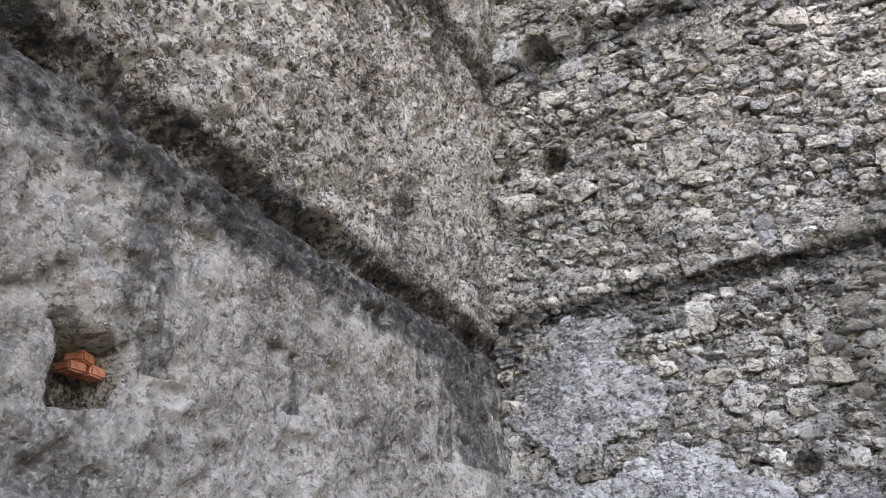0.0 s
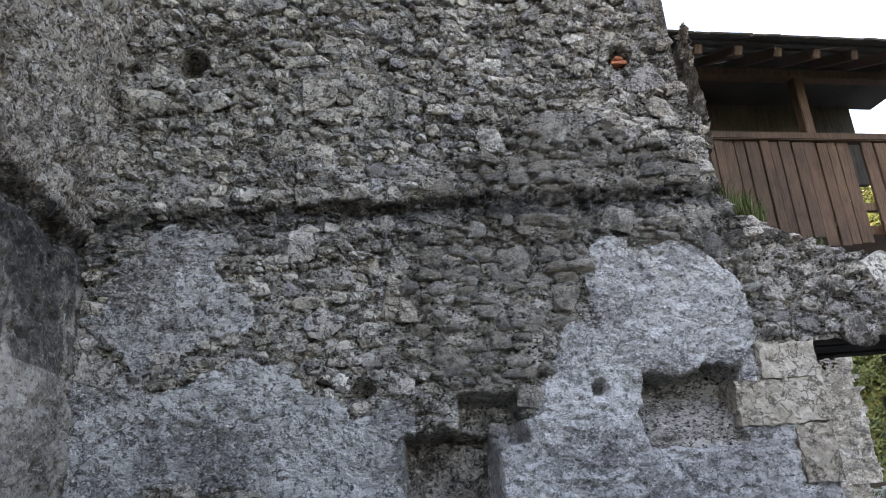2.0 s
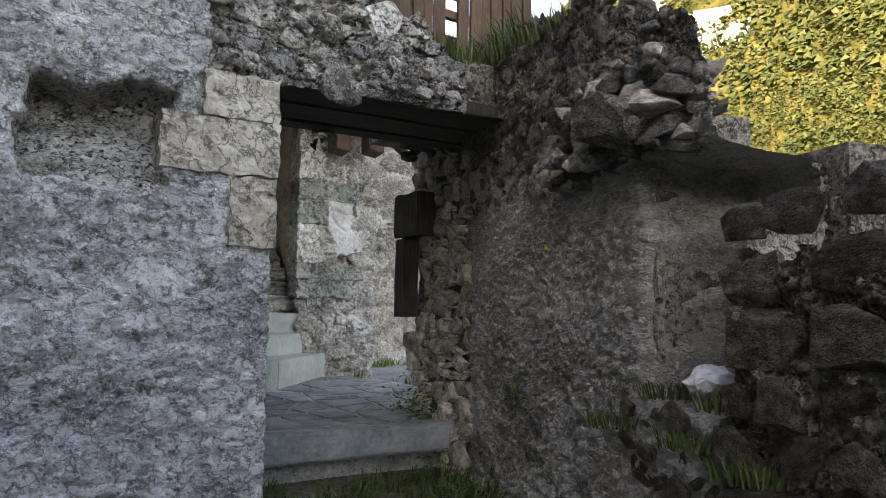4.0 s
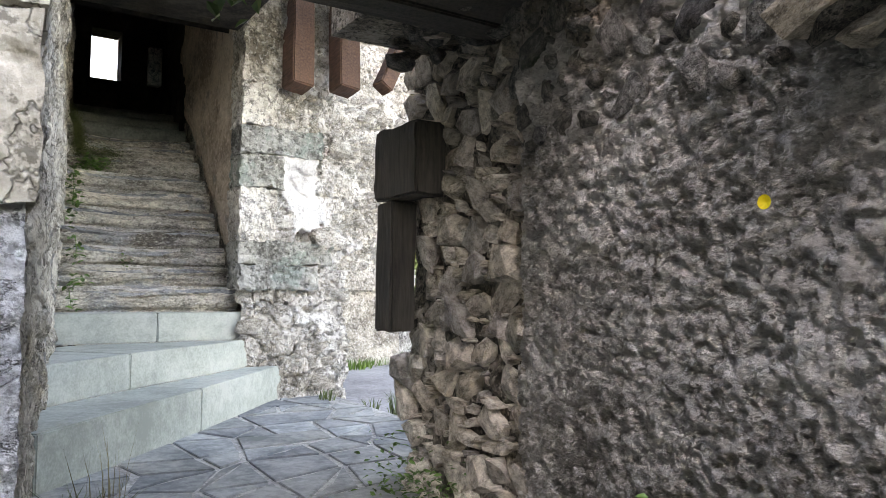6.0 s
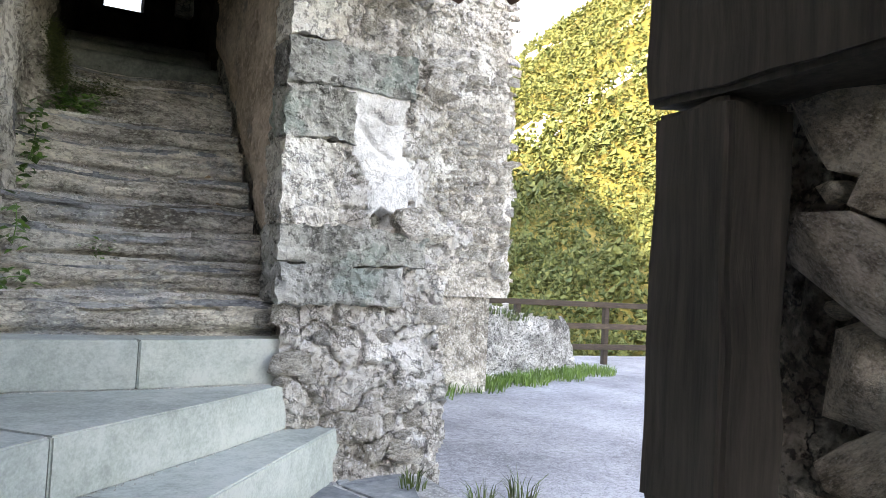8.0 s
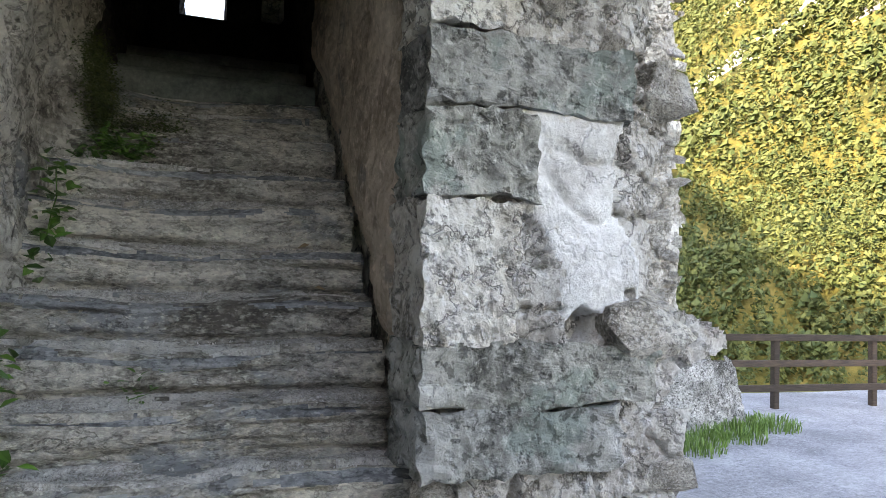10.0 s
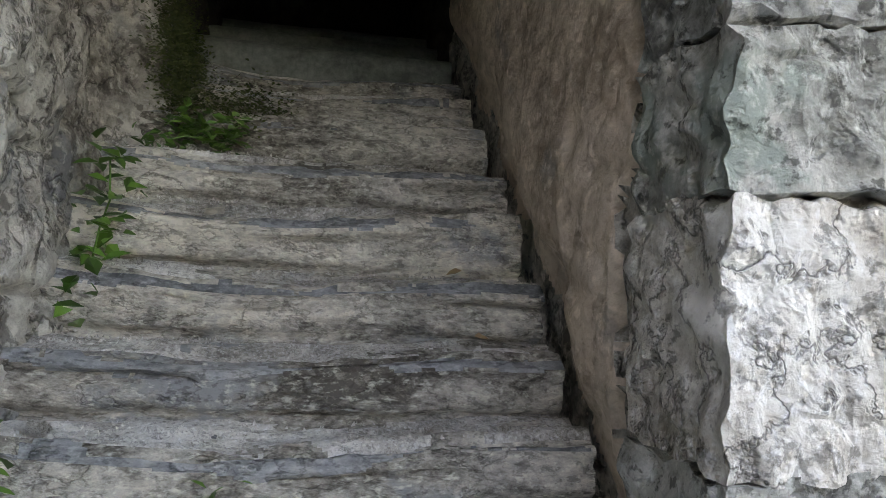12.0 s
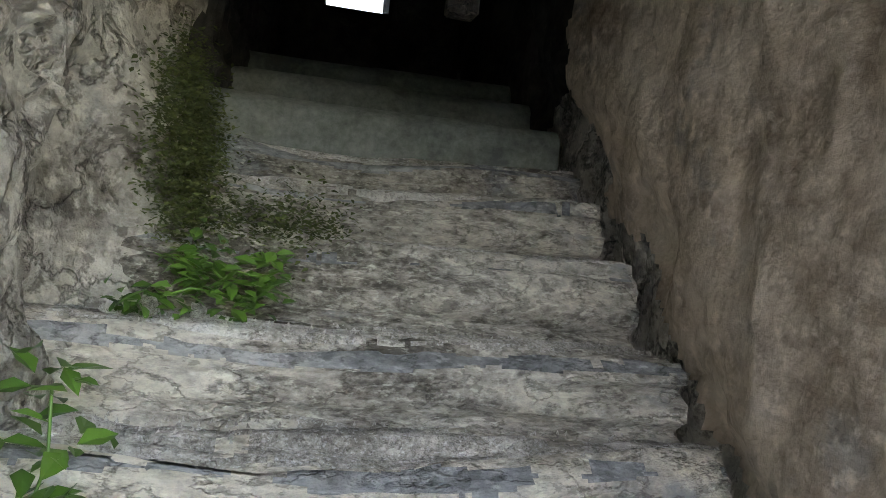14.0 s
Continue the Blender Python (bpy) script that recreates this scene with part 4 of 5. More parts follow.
# ---------------------------------------------------------------- wooden gallery
GD = Vector((0.9926, 0.121, 0)).normalized()
G0 = Vector((3.044, 7.248, 0.34))
gallery = new("gallery")
tagged(gallery, "weathered brown wooden gallery with plank railing and shingled roof", "gallery")
GM = Matrix.Translation(G0) @ Matrix.Rotation(math.atan2(GD.y, GD.x), 4, "Z")


def gpart(name, b, mat, label="", **kw):
    ob = part(name, box_bm(*b, **kw), mat, gallery, label)
    ob.matrix_basis = GM
    return ob


r = random.Random(5)
x = 0.25
k = 0
while x < 4.5:
    w = r.uniform(0.11, 0.17)
    gap = 0.012 if k % 5 else 0.03
    if not 3.10 < x < 3.32:
        gpart("plank", (x, x + w, r.uniform(-0.012, 0.012), 0.03, 3.62 + r.uniform(-0.05, 0.05), 4.93 + r.uniform(-0.03, 0.01)), BARK_OLD, bevel=0.004)
    x += w + gap
    k += 1
gpart("handrail", (0.0, 4.56, -0.05, 0.09, 4.92, 5.02), BARK_OLD, bevel=0.012)
gpart("lower_rail", (0.0, 4.56, 0.035, 0.11, 4.02, 4.12), BARK_OLD, bevel=0.008)
for px in (0.9, 2.71, 4.36):
    gpart("post", (px, px + 0.13, 0.035, 0.165, 3.9, 5.87), BARK_OLD, bevel=0.01)
gpart("floor", (-0.2, 4.5, 0.115, 0.9, 3.74, 3.86), BARK_OLD, bevel=0.01)
# Near-black boards put the shade inside the gallery into colour.
gpart("back_wall", (-0.2, 2.9, 0.9, 0.98, 3.86, 6.3), BLACKWOOD)
gpart("back_wall", (2.9, 4.2, 0.9, 0.98, 4.75, 6.3), BLACKWOOD)
gpart("ceiling_board", (-0.2, 4.6, 0.0, 0.95, 5.94, 5.98), BLACKWOOD)
gpart("plate", (-0.2, 4.65, 0.02, 0.18, 5.84, 5.98), BARK_OLD, bevel=0.01)
for i in range(10):
    ob = part("rafter", box_bm(-0.05, 0.05, -0.75, 1.4, -0.05, 0.06, 0.008), BARK_OLD, gallery)
    ob.matrix_basis = GM @ pose(0.0 + 0.5 * i, 0, 6.00, 24, 0, 0)
for row in range(5):
    for i in range(27):
        ob = part("shingle", box_bm(-0.085, 0.085, -0.28, 0.22, -0.008, 0.012), SHINGLE, gallery) if row == 0 and i == 0 else put("shingle", shingle_me, gallery)
        if row == 0 and i == 0:
            shingle_me = ob.data
        ob.matrix_basis = GM @ pose(-0.1 + 0.178 * i + r.uniform(-0.01, 0.01), -0.62 + row * 0.40 * 0.91, 5.86 + row * 0.40 * 0.405 + 0.06, 27.5 + r.uniform(-1, 1), 0, r.uniform(-2, 2))

# two old struts that come down in front of the pier
for bx, y0 in ((5.72, 9.32), (6.16, 9.26)):
    st = new("strut")
    tagged(st, "short red-brown timber strut hanging over the passage", "strut", "gallery struts")
    ob = part("timber", box_bm(-0.11, 0.11, -0.11, 0.11, 0.0, 1.0, 0.012, 0.008, 3), BEAM_W, st)
    ob.matrix_basis = pose(bx, y0 + 0.1, 3.06 + 0.02 * (bx > 6), -12, 6, 8)

st = new("strut")
tagged(st, "slanting red-brown timber brace beside the hanging struts", "strut", "gallery struts")
ob = part("timber", box_bm(-0.08, 0.08, -0.08, 0.08, 0.0, 0.9, 0.012, 0.008, 3, seed=5), BEAM_W, st)
ob.matrix_basis = pose(6.60, 9.45, 3.20, -12, 32, 8)

# ---------------------------------------------------------------- beyond the pier
far_wall = new("far_wall")
tagged(far_wall, "pale ruined rubble wall at the edge of the court", "wall", "", "structure")
_fw, far_at = sheet("masonry_face", (6.4, 13.6, 1.2), (1, 0, 0), (0, 0, 1), 3.1, 6.0, 0.05, lambda u, v: (fbm(u * 3, v * 5, 47, 5, 0.6) - 0.5) * 0.14, [PIER_C], None, lambda u, v: u < 2.95 + (fbm(v * 2.2, v * 0 + 6, 74) - 0.5) * 0.4, far_wall)
put("core", boxes_mesh("core", [(6.4, 9.15, 13.68, 14.6, 0.0, 7.0)], PIER_C), far_wall)
low_wall = new("rock_parapet")
tagged(low_wall, "low grey rock parapet with grass on top", "wall", "", "structure")
sheet("rock_face", (6.4, 13.2, -0.05), (1, 0.42, 0), (0, 0, 1), 6.2, 1.75, 0.05, lambda u, v: (fbm(u * 2.5, v * 3, 48, 5, 0.6) - 0.5) * 0.25 - 0.18 * v, [MORTAR], None, lambda u, v: v < 1.65 - 0.13 * u + (fbm(u * 3, u * 0, 75) - 0.5) * 0.3, low_wall)
put("core", boxes_mesh("core", [(0, 6.0, 0.36, 1.2, -0.05, 0.8), (0, 3.4, 0.40, 1.2, 0.8, 1.2)], MORTAR), low_wall, m=Matrix.Translation((6.4, 13.2, 0)) @ Matrix.Rotation(math.atan2(0.42, 1), 4, "Z"))

fence = new("fence")
tagged(fence, "dark wooden post-and-rail fence along the court's edge", "fence")
FM = Matrix.Translation((10.9, 16.6, 0.0)) @ Matrix.Rotation(radians(-4), 4, "Z")
for i in range(8):
    ob = part("post", box_bm(-0.05, 0.05, -0.05, 0.05, -0.2, 1.12, 0.008), FENCEW, fence)
    ob.matrix_basis = FM @ pose(0.6 + 1.9 * i, 0, 0)
for zc in (1.10, 0.70, 0.32):
    ob = part("rail", box_bm(0, 14.6, -0.09, -0.03, zc - 0.05, zc + 0.05, 0.008), FENCEW, fence)
    ob.matrix_basis = FM

# ---------------------------------------------------------------- bricks left in two wall pockets
for nm, pts in (("wall_west", ((WX - 0.15, 1.14, 2.35), (WX - 0.15, 1.215, 2.35), (WX - 0.15, 1.17, 2.385))), ("wall_north", ((2.37, WY + 0.06, 4.59), (2.43, WY + 0.07, 4.60), (2.40, WY + 0.07, 4.635)))):
    for i, (bx, by, bz) in enumerate(pts):
        bm = box_bm(-0.034, 0.034, -0.035, 0.035, -0.017, 0.017, 0.006, 0.005, 1, seed=i)
        ob = part("brick", bm, BRICK, wall_west if nm == "wall_west" else wall_north, "broken red brick in a beam hole")
        ob.matrix_basis = pose(bx, by, bz, 0, 4, 90 * (nm == "wall_west") + 8 * i)

# ---------------------------------------------------------------- plants
def grass_tuft(spot, n, height, spread, seed, mat=GRASS_D, label="tuft of green grass growing from the masonry", lean=0.5, width=0.005):
    t = blades("grass_tuft", [spot], mat, None, label, "grass", "", n, height, spread, width, seed, lean)
    return tagged(t, group="grass tufts")


for i, (u, dv) in enumerate(((0.25, 0.02), (0.45, 0.03), (0.62, 0.0), (0.8, 0.04), (1.0, 0.0), (1.2, 0.02), (1.45, 0.0), (1.7, 0.0))):
    p = EA + ED * u - _out * 0.12
    grass_tuft((p.x, p.y, 2.70 + dv - 0.2 * (u > 1.3) * 0.3), 330, 0.34 if u < 1.1 else 0.17, 0.22, 200 + i)
for i, (x, y, z, hh) in enumerate(((3.05, 4.75, 3.3, 0.26), (3.2, 4.72, 3.22, 0.20), (2.98, 4.8, 3.4, 0.22), (3.1, 4.7, 3.3, 0.2), (3.62, 4.8, 3.02, 0.10), (4.0, 4.85, 2.88, 0.10), (4.35, 4.85, 2.74, 0.14), (4.6, 4.9, 2.72, 0.24), (4.75, 5.1, 2.74, 0.28), (4.7, 4.8, 2.7, 0.25))):
    grass_tuft((x, y, z), 110, hh, 0.12, 230 + i)
for i, (x, y, z, hh, n) in enumerate(((6.02, 9.32, 0.2, 0.16, 40), (6.75, 9.3, 0.0, 0.30, 60), (6.5, 9.35, 0.03, 0.22, 40), (3.62, 6.4, 0.2, 0.22, 50), (3.68, 6.0, 0.2, 0.35, 30))):
    grass_tuft((x, y, z), n, hh, 0.07, 260 + i, label="tuft of grass rooted at the foot of the stone")
dry = blades("dry_stalks", [(3.75, 6.1, 0.2), (3.82, 6.4, 0.2), (3.7, 5.8, 0.2)], GRASS_S, None, "thin dry weed stalks inside the doorway", "weed", "", 8, 0.55, 0.10, 0.003, 9, 0.12)
grass_strip = blades("grass_strip", [(7.2 + 0.32 * i, 13.0 + 0.135 * i + 0.2 * (i % 3), 0.02) for i in range(17)], leafy("lush_grass", (0.06, 0.13, 0.02), (0.15, 0.26, 0.05)), None, "lush green grass along the foot of the parapet", "grass", "stuff", 200, 0.16, 0.35, 0.008, 12)
parapet_top = blades("parapet_grass", [(6.9 + 0.3 * i, 13.75 + 0.126 * i, 1.45 - 0.05 * i) for i in range(13)], GRASS_D, None, "grass growing along the top of the rock parapet", "grass", "stuff", 150, 0.16, 0.3, 0.007, 13)
yard_grass = blades("yard_grass", [(3.35 + 0.2 * i + 0.1 * math.sin(i * 3), 5.0 + 0.35 * math.sin(i * 1.7), -0.13) for i in range(9)] + [(4.7 - 0.05 * i, 4.9 - 0.3 * i, -0.14) for i in range(6)] + [(3.1 - 0.2 * i, 4.4, -0.14) for i in range(5)], GRASS_D, None, "low weeds and grass along the yard walls", "grass", "stuff", 130, 0.14, 0.2, 0.006, 14, 0.9)
niche_grass = blades("niche_grass", [tuple(EA + ED * u + _out * d + Vector((0, 0, z))) for u, d, z in ((2.5, -0.1, 0.9), (2.7, -0.2, 0.92), (2.95, -0.05, 0.9), (3.2, 0.05, 0.7), (2.3, 0.05, 0.75), (2.85, 0.05, 0.75))], GRASS_D, None, "grass in the broken window opening", "grass", "stuff", 160, 0.11, 0.14, 0.004, 15, 0.7)
ivy = put("ground_ivy", leaf_mesh("ground_ivy", [(5.05, 6.35 - 0.1 * i, 0.1 + 0.07 * (i % 3)) for i in range(7)] + [(4.95, 6.2, 0.0), (4.98, 5.8, 0.05), (4.9, 5.55, -0.05)], LEAF, 110, 0.03, (0.16, 0.16, 0.26), 16), None, "dark green ivy at the foot of the broken jamb", "plant", "stuff")


def climbing_plant(spots, seed, size, n, label):
    """A climber: a thin bent stem with broad leaves, rooted at the wall's foot."""
    pl = new("climbing_plant")
    tagged(pl, label, "plant", "stair plants")
    put("leaves", leaf_mesh("leaves", spots, LEAF, n, size, (0.07, 0.07, 0.07), seed), pl)
    cu = bpy.data.curves.new("stem", "CURVE")
    cu.dimensions, cu.bevel_depth, cu.bevel_resolution = "3D", 0.003, 1
    sp = cu.splines.new("POLY")
    sp.points.add(len(spots) - 1)
    for q, s in zip(sp.points, spots):
        q.co = (*s, 1)
    cu.materials.append(LEAF)
    put("stem", cu, pl)


def stair_z(y):
    return max([1.0] + [z for sy, z in STEPS if y > sy + 0.02])


climbing_plant([(4.02, 10.66, 1.86), (4.01, 10.70, 1.96), (4.02, 10.74, 2.08), (4.03, 10.80, 2.16), (4.02, 10.82, 2.28)], 1, 0.06, 16, "bright green climber at the edge of the stair")
climbing_plant([(3.98, 9.96, 1.45), (3.99, 10.0, 1.55), (3.98, 10.06, 1.66)], 2, 0.05, 8, "green seedlings at the edge of the stair")
climbing_plant([(3.93, 9.85, 1.24), (3.98, 9.9, 1.28), (4.05, 9.93, 1.28)], 3, 0.05, 7, "green seedlings at the edge of the stair")
climbing_plant([(4.08, 11.18, 2.40), (4.18, 11.22, 2.44), (4.28, 11.20, 2.43), (4.20, 11.26, 2.50), (4.34, 11.24, 2.47)], 4, 0.042, 44, "leafy green clump growing on the stair")
climbing_plant([(4.40, 10.12, 1.42), (4.44, 10.12, 1.43), (4.37, 10.12, 1.41)], 5, 0.03, 7, "small green weed in a joint of the stair")
climbing_plant([(3.9, 9.3, 1.05), (3.88, 9.35, 1.2)], 6, 0.05, 8, "green seedlings at the edge of the stair")
climbing_plant([tuple(east_at(1.05, 0.72) + _out * 0.03), tuple(east_at(1.08, 0.80) + _out * 0.03)], 7, 0.035, 12, "small weed growing out of the rough wall")
climbing_plant([(3.95, 5.55, 2.30), (4.0, 5.58, 2.26), (4.08, 5.6, 2.28)], 9, 0.06, 8, "green fern hanging under the lintel")
moss = put("moss_patch", leaf_mesh("moss_patch", [(4.06 + 0.02 * (4 - j), 11.36 + 0.09 * i, 2.56 + 0.06 * i + 0.07 * j) for i in range(5) for j in range(5)] + [(4.18 + 0.06 * i, 11.40 + 0.05 * (i % 3), 2.585 + 0.02 * (i % 2)) for i in range(6)], MOSS, 300, 0.015, (0.07, 0.16, 0.10), 21), None, "dark moss on the wall foot above the stair", "moss", "stuff")


def dandelion(p, d):
    fl = new("dandelion")
    tagged(fl, "small yellow flower head on the masonry", "flower", "yellow flowers")
    vs, fs = [], []
    for i in range(18):
        a = math.tau * i / 18
        k = len(vs)
        e = Vector((0, math.cos(a), math.sin(a))) * 0.017
        s = Vector((0, -math.sin(a), math.cos(a))) * 0.004
        vs += [Vector((0, 0, 0)) - s * 0.5, s * 0.5, e + s + Vector((-0.008, 0, 0)), e - s + Vector((-0.008, 0, 0))]
        fs.append((k, k + 1, k + 2, k + 3))
    put("petals", mesh_of("petals", vs, fs, [PETAL]), fl, m=Matrix.Translation(p))
    return fl


dandelion(east_at(1.50, 1.63) + _out * 0.025, _out)
dandelion(Vector((4.92, 6.1, 0.12)), _out)

# crumpled bag on the sill of the broken opening
bagm = bmesh.new()
bmesh.ops.create_icosphere(bagm, subdivisions=3, radius=0.09)
for v in bagm.verts:
    v.co = Vector((v.co.x * 1.1, v.co.y, v.co.z * 0.7)) + noise.noise_vector(v.co * 22) * 0.03
me = bpy.data.meshes.new("plastic_bag")
bagm.to_mesh(me)
bagm.free()
me.materials.append(PLASTIC)
put("plastic_bag", me, None, "crumpled white plastic bag on the grassy sill", "bag", m=Matrix.Translation(EA + ED * 2.78 - _out * 0.1 + Vector((0, 0, 0.98))))

# loose stones, grit and a dead leaf on the stair
r = random.Random(77)
for i, (x, y, s) in enumerate(((3.98, 10.20, 0.075), (4.02, 10.28, 0.05), (4.06, 10.24, 0.035), (4.9, 10.28, 0.025), (5.1, 10.3, 0.03), (5.06, 10.5, 0.03), (4.12, 10.75, 0.03), (5.12, 10.72, 0.035), (4.1, 11.18, 0.05), (4.2, 11.2, 0.04))):
    ob = put("pebble", VAR_CREAM[i % 10], None, "loose pale stone lying on the stair", "stone", "", "loose stones", pose(x, y, stair_z(y) + s * 0.35, r.uniform(0, 90), 0, r.uniform(0, 360)) @ Matrix.Diagonal((s * 1.3, s, s, 1)))
vs, fs = [], []
for _ in range(2600):
    y = r.uniform(9.75, 11.3)
    x = r.uniform(3.95, 5.2)
    if r.random() > 0.35 + 0.6 * (x < 4.4):
        continue
    s = r.uniform(0.002, 0.006)
    z = stair_z(y) + s * 0.5
    k = len(vs)
    vs += [(x + r.uniform(-s, s), y + r.uniform(-s, s), z + s), (x + s, y, z - s), (x - s * 0.6, y + s, z - s), (x - s * 0.6, y - s, z - s)]
    fs += [(k, k + 1, k + 2), (k, k + 2, k + 3), (k, k + 3, k + 1)]
for _ in range(2200):
    t = r.random()
    j = r.randrange(3)
    a, b, z = (((3.6, 7.15), (5.9, 9.86), 0.206), ((3.6, 7.95), (5.45, 9.75), 0.512), ((3.7, 9.45), (5.4, 9.62), 0.758))[j]
    d = abs(r.gauss(0, 0.035)) + 0.004
    x, y = a[0] + (b[0] - a[0]) * t + d * 0.7, a[1] + (b[1] - a[1]) * t - d * 0.7
    s = r.uniform(0.0015, 0.0045)
    k = len(vs)
    vs += [(x, y, z + s), (x + s, y, z - s * 0.3), (x - s * 0.6, y + s, z - s * 0.3), (x - s * 0.6, y - s, z - s * 0.3)]
    fs += [(k, k + 1, k + 2), (k, k + 2, k + 3), (k, k + 3, k + 1)]
put("grit", mesh_of("grit", vs, fs, [GRITD]), None, "pale grit and crumbs of mortar on the steps", "grit", "stuff")
put("dead_leaf", leaf_mesh("dead_leaf", [(5.1, 10.62, stair_z(10.62) + 0.03)], LEAF_DRY, 1, 0.08, (0, 0, 0), 4), None, "curled dry brown leaf lying on the stair", "leaf")
put("dead_leaf", leaf_mesh("dead_leaf", [(5.1, 10.8, stair_z(10.8) + 0.03)], LEAF_DRY, 1, 0.07, (0, 0, 0), 8), None, "curled dry brown leaf lying on the stair", "leaf")

# ---------------------------------------------------------------- paving of the landing: irregular slate flags
def flags():
    rr = np.random.RandomState(5)
    nx, ny = 8, 11
    gx = np.linspace(3.3, 6.1, nx + 1)
    gy = np.linspace(5.70, 9.9, ny + 1)
    X, Y = np.meshgrid(gx, gy)
    X = X + rr.uniform(-0.12, 0.12, X.shape)
    Y = Y + rr.uniform(-0.12, 0.12, Y.shape)
    for j in range(ny):
        i = 0
        while i < nx:
            w = 2 if (i + 1 < nx and rr.rand() < 0.25) else 1
            quad = [(X[j, i], Y[j, i]), (X[j, i + w], Y[j, i + w]), (X[j + 1, i + w], Y[j + 1, i + w]), (X[j + 1, i], Y[j + 1, i])]
            if w == 1 and rr.rand() < 0.5:
                a, b = quad[0], quad[2]
                mid = ((a[0] + b[0]) / 2 + rr.uniform(-0.05, 0.05), (a[1] + b[1]) / 2 + rr.uniform(-0.05, 0.05))
                shapes = [[quad[0], quad[1], quad[2], mid], [quad[0], mid, quad[2], quad[3]]]
            else:
                shapes = [quad]
            for q in shapes:
                cx, cy = sum(p[0] for p in q) / len(q), sum(p[1] for p in q) / len(q)
                pts = []
                for p in q:
                    d = math.hypot(p[0] - cx, p[1] - cy)
                    k = max(0.5, 1 - 0.022 / max(d, 0.03) * 1.3)
                    pts.append((cx + (p[0] - cx) * k, cy + (p[1] - cy) * k))
                block_prism("flagstone", pts, 0.19, 0.214 + rr.uniform(0, 0.004), FLAG, landing, bevel=0.004)
            i += w


flags()

# ---------------------------------------------------------------- the stones of the walls
rs = random.Random(31)


def north_ok(u, v):
    x, z = u + WX, v + WZ
    a = lambda q: np.array([[q]])
    if not north_keep(a(u), a(v))[0, 0] or coat_edge(a(x), a(z))[0, 0] > -0.02 or old_coat(a(x), a(z))[0, 0] > 0.0:
        return False
    if 0.5 < x < 1.36 and 0.8 < z < 2.14 or x > 2.68 and 1.34 < z < 2.34:
        return False
    if min(abs(z - 3.44), abs(z - 5.7)) < 0.05 and rs.random() < 0.7:
        return False
    for cx, cz, rad in ((1.86, 2.08, 0.08), (0.30, 2.18, 0.1), (-0.86, 5.8, 0.2), (-0.88, 4.72, 0.16), (2.40, 4.62, 0.12)):
        if math.hypot(x - cx, z - cz) < rad:
            return False
    return rs.random() < 0.93


spots = []
for k in range(1700):
    u, v, s = rs.uniform(0.05, 6.0), rs.uniform(1.0, 7.3), rs.choice((0.09, 0.11, 0.13, 0.17, 0.21, 0.25))
    if north_ok(u, v) and all(abs(u - q[0]) > (s * 1.3 + q[2]) * 0.5 or abs(v - q[1]) > (s + q[3]) * 0.5 for q in spots):
        spots.append((u, v, s * rs.uniform(1.1, 1.8), s * rs.uniform(0.85, 1.3), rs.uniform(0.07, 0.12), rs.uniform(-25, 25)))
big = list(spots)
for q in courses(0.02, 6.1, 0.9, 7.3, rs, 0.03, 0.09, (1.0, 2.4), north_ok, 0.055):
    if all(abs(q[0] - p[0]) > (p[2] + q[2]) * 0.36 or abs(q[1] - p[1]) > (p[3] + q[3]) * 0.36 for p in big):
        spots.append((q[0], q[1], q[2] * 1.3, q[3] * 1.32, q[4] * rs.uniform(0.7, 1.4), q[5] * 1.4))
stones_on(north_at, TO_NORTH, spots, VARIANTS, wall_north, 300, STONE, (3.4, 3.0), "rubble_stones", "smaller and farther stones of the rubble wall")
# broken top edges of that wall
rim = []
z = 3.05
while z < 7.5:
    rim.append((2.93 - max(0, z - 4.1) * 0.30, 4.72 + rs.uniform(0, 0.5), z, rs.uniform(0.07, 0.19)))
    z += 0.03
x = 3.0
while x < 4.7:
    rim.append((x, 4.68 + rs.uniform(0, 0.6), float(wall_top(np.array([x]))[0]) - 0.05, rs.uniform(0.06, 0.17)))
    x += 0.022
for i, (x, y, z, s) in enumerate(rim):
    put("stone", VARIANTS[i % 14], wall_north, m=pose(x, y, z, rs.uniform(-20, 20), rs.uniform(-15, 15), rs.uniform(0, 180)) @ Matrix.Diagonal((s * 1.3, s, s * 0.6, 1)))

def packed(u0, u1, v0, v1, tries, sizes, ok, depth, tight=0.45):
    """Stones of mixed size thrown together, the large ones first."""
    out = []
    for k in range(tries):
        s = sizes[0] + (sizes[1] - sizes[0]) * (1 - k / tries) ** 2
        u, v, w, h = rs.uniform(u0, u1), rs.uniform(v0, v1), s * rs.uniform(0.9, 1.8), s * rs.uniform(0.7, 1.15)
        if ok(u, v) and all(abs(u - q[0]) > (w + q[2]) * tight or abs(v - q[1]) > (h + q[3]) * tight for q in out):
            out.append((u, v, w, h, depth * rs.uniform(0.7, 1.5), rs.uniform(-40, 40)))
    return out


# big loose stones of the broken jamb
spots = packed(0.0, 1.28, 0.0, 2.62, 9000, (0.028, 0.20), lambda u, v: not (u < 0.22 and 1.2 < v < 1.9) and not (u < 0.46 and 1.88 < v < 2.28), 0.13, 0.38)
stones_on(jamb_at, J_FRAME, spots, VAR_BROWN, wall_east, 300, RUBBLE_B)
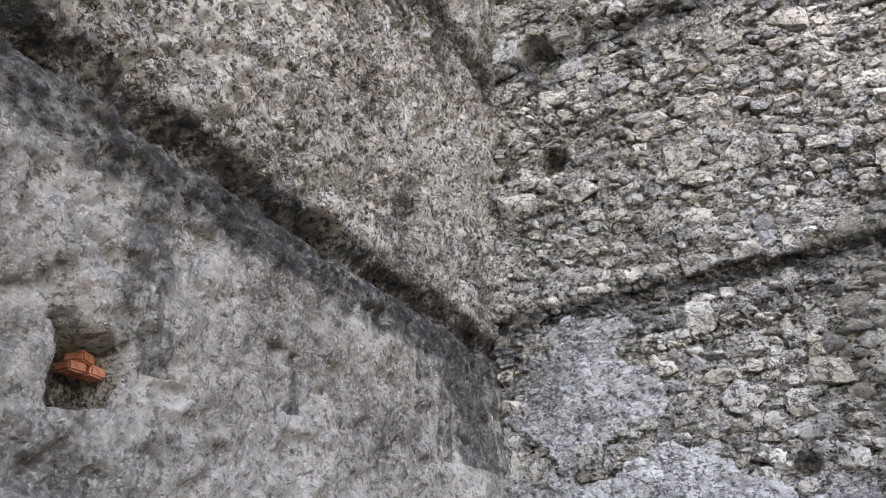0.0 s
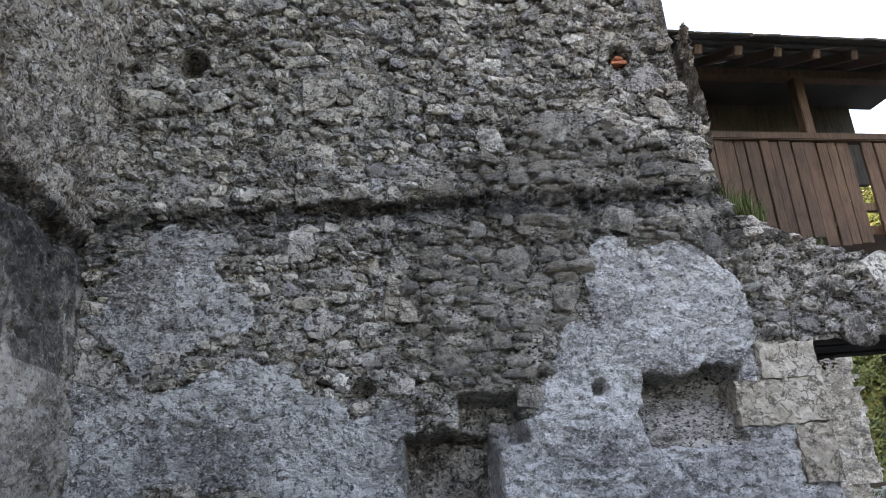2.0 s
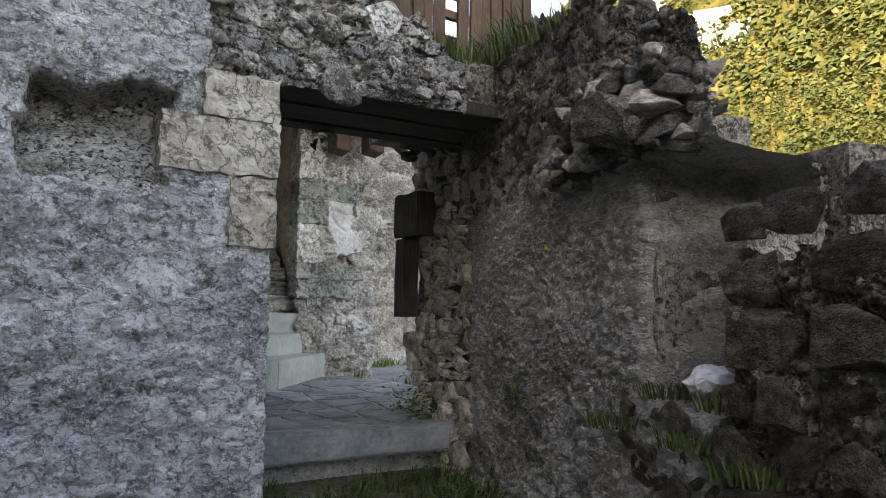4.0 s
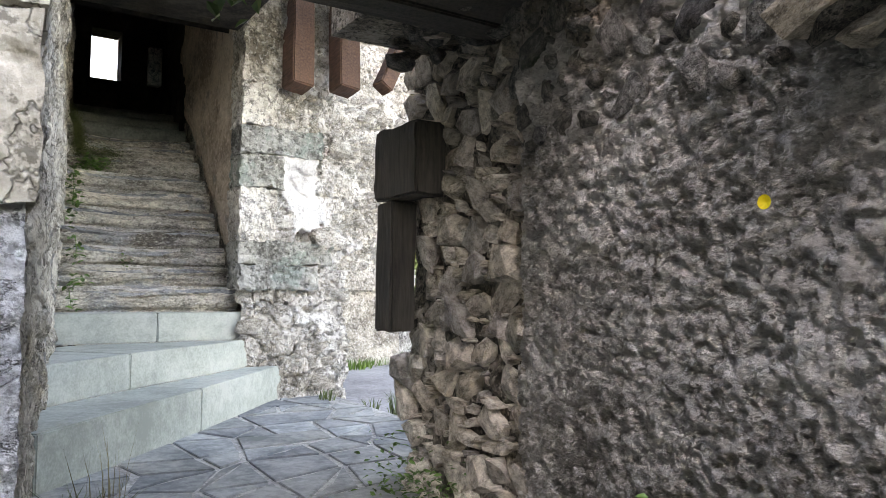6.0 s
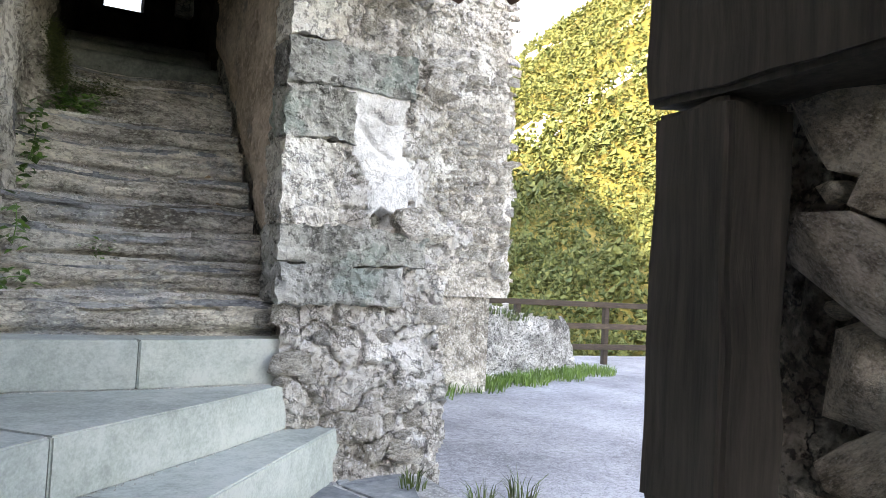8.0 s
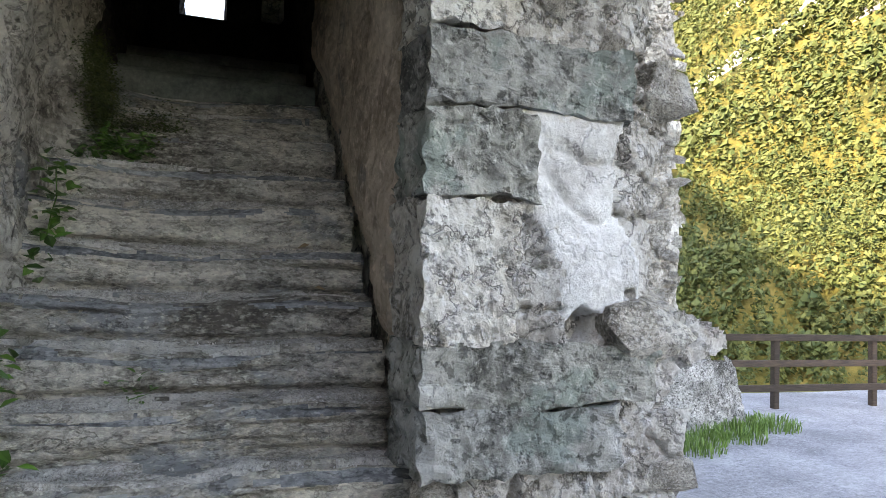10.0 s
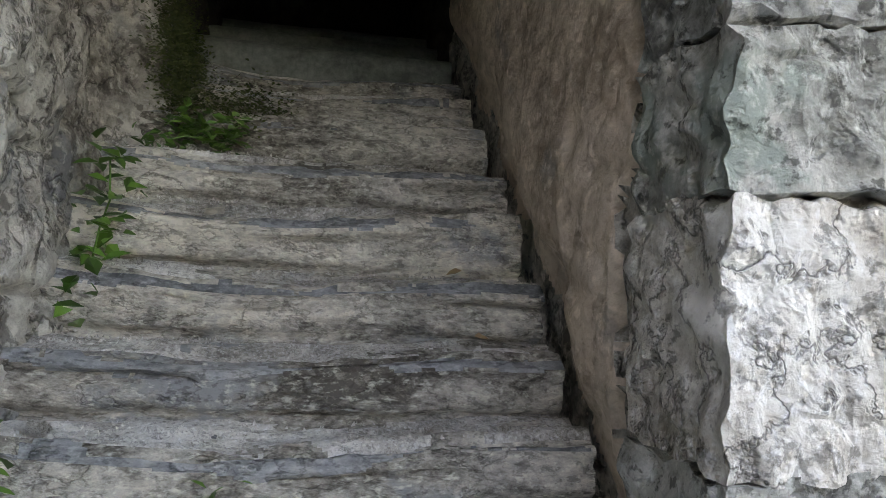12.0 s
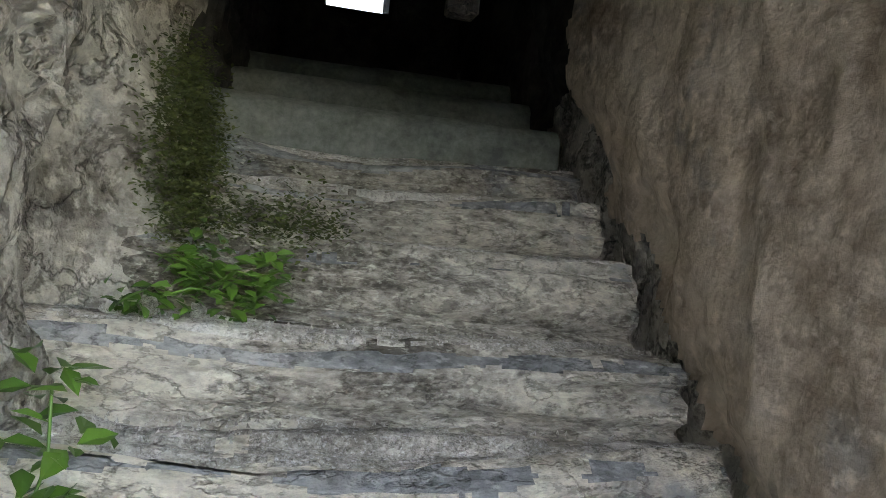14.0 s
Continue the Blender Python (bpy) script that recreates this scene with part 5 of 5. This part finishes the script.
# crumbling top of the same wall, its overhang, and the low wall beyond
top = []
u = -0.25
while u < 2.62:
    t = float(east_top(np.array([max(u, 0)]))[0])
    for k in range(3):
        top.append((u, t - rs.uniform(0.04, 0.46), rs.uniform(-0.35, 0.03), rs.uniform(0.06, 0.14)))
    u += 0.035
for k in range(170):
    top.append((rs.uniform(1.6, 2.75), rs.uniform(1.75, 2.2), rs.uniform(-0.15, 0.12), rs.uniform(0.07, 0.2)))
for k in range(110):
    top.append((rs.uniform(-0.75, 0.15), rs.uniform(2.35, 2.74), rs.uniform(-0.1, 0.40), rs.uniform(0.07, 0.17)))
top += [(2.42, 1.93, 0.10, 0.42), (2.62, 1.86, 0.06, 0.26), (2.2, 2.12, 0.05, 0.24), (2.72, 2.05, -0.02, 0.22)]
for i, (u, z, d, s) in enumerate(top):
    p = EA + ED * u + _out * d
    p.z = z
    put("stone", (VAR_GREY if i % 4 else VAR_BROWN)[i % 14], wall_east, m=Matrix.Translation(p) @ E_FRAME @ pose(0, 0, 0, rs.uniform(-15, 15), rs.uniform(-25, 25), rs.uniform(-20, 20)) @ Matrix.Diagonal((s * 1.4, s * 0.65, s, 1)))
spots = courses(3.02, 5.75, 0.05, 1.5, rs, 0.10, 0.24, (1.1, 2.4), None, 0.06) + packed(2.3, 3.1, 0.1, 0.85, 300, (0.04, 0.14), lambda u, v: True, 0.05)
stones_on(east_at, E_FRAME, spots, VAR_MOSSY, wall_east, 160, RUBBLE_M)
spots = packed(0.0, 2.35, 1.95, 2.9, 1500, (0.04, 0.17), lambda u, v: rs.random() < 0.9, 0.06) + [(1.1 + rs.uniform(-0.5, 0.9), rs.uniform(0.15, 0.85), rs.uniform(0.1, 0.26), rs.uniform(0.08, 0.18), 0.06, rs.uniform(-10, 10)) for _ in range(9)]
stones_on(east_at, E_FRAME, spots, VAR_GREY, wall_east, 140, RUBBLE_G)

# cream rubble of the pier, and the far wall
spots = courses(0.0, 1.4, 0.2, 4.4, rs, 0.07, 0.17, (1.0, 2.2), lambda u, v: float(pier_edge(np.array([v]))[0]) - 0.04 > u + 5.30 and pier_white(np.array([u + 5.30]), np.array([v]))[0] < -0.06 and not (u < 0.35 and v > 1.15) and not (1.15 < v < 1.68 and u < 0.85) and math.hypot(u - 0.59, v - 1.7) > 0.12 and rs.random() < 0.5, 0.028)
stones_on(pier_at, TO_NORTH, spots, VAR_CREAM, pier, 300, PIER_C)
spots = courses(0.0, 2.95, 0.3, 5.8, rs, 0.05, 0.15, (1.0, 2.8), lambda u, v: rs.random() < 0.8, 0.035)
stones_on(far_at, TO_NORTH, spots, VAR_CREAM, far_wall, 250, PIER_C, (2.0, 1.5))
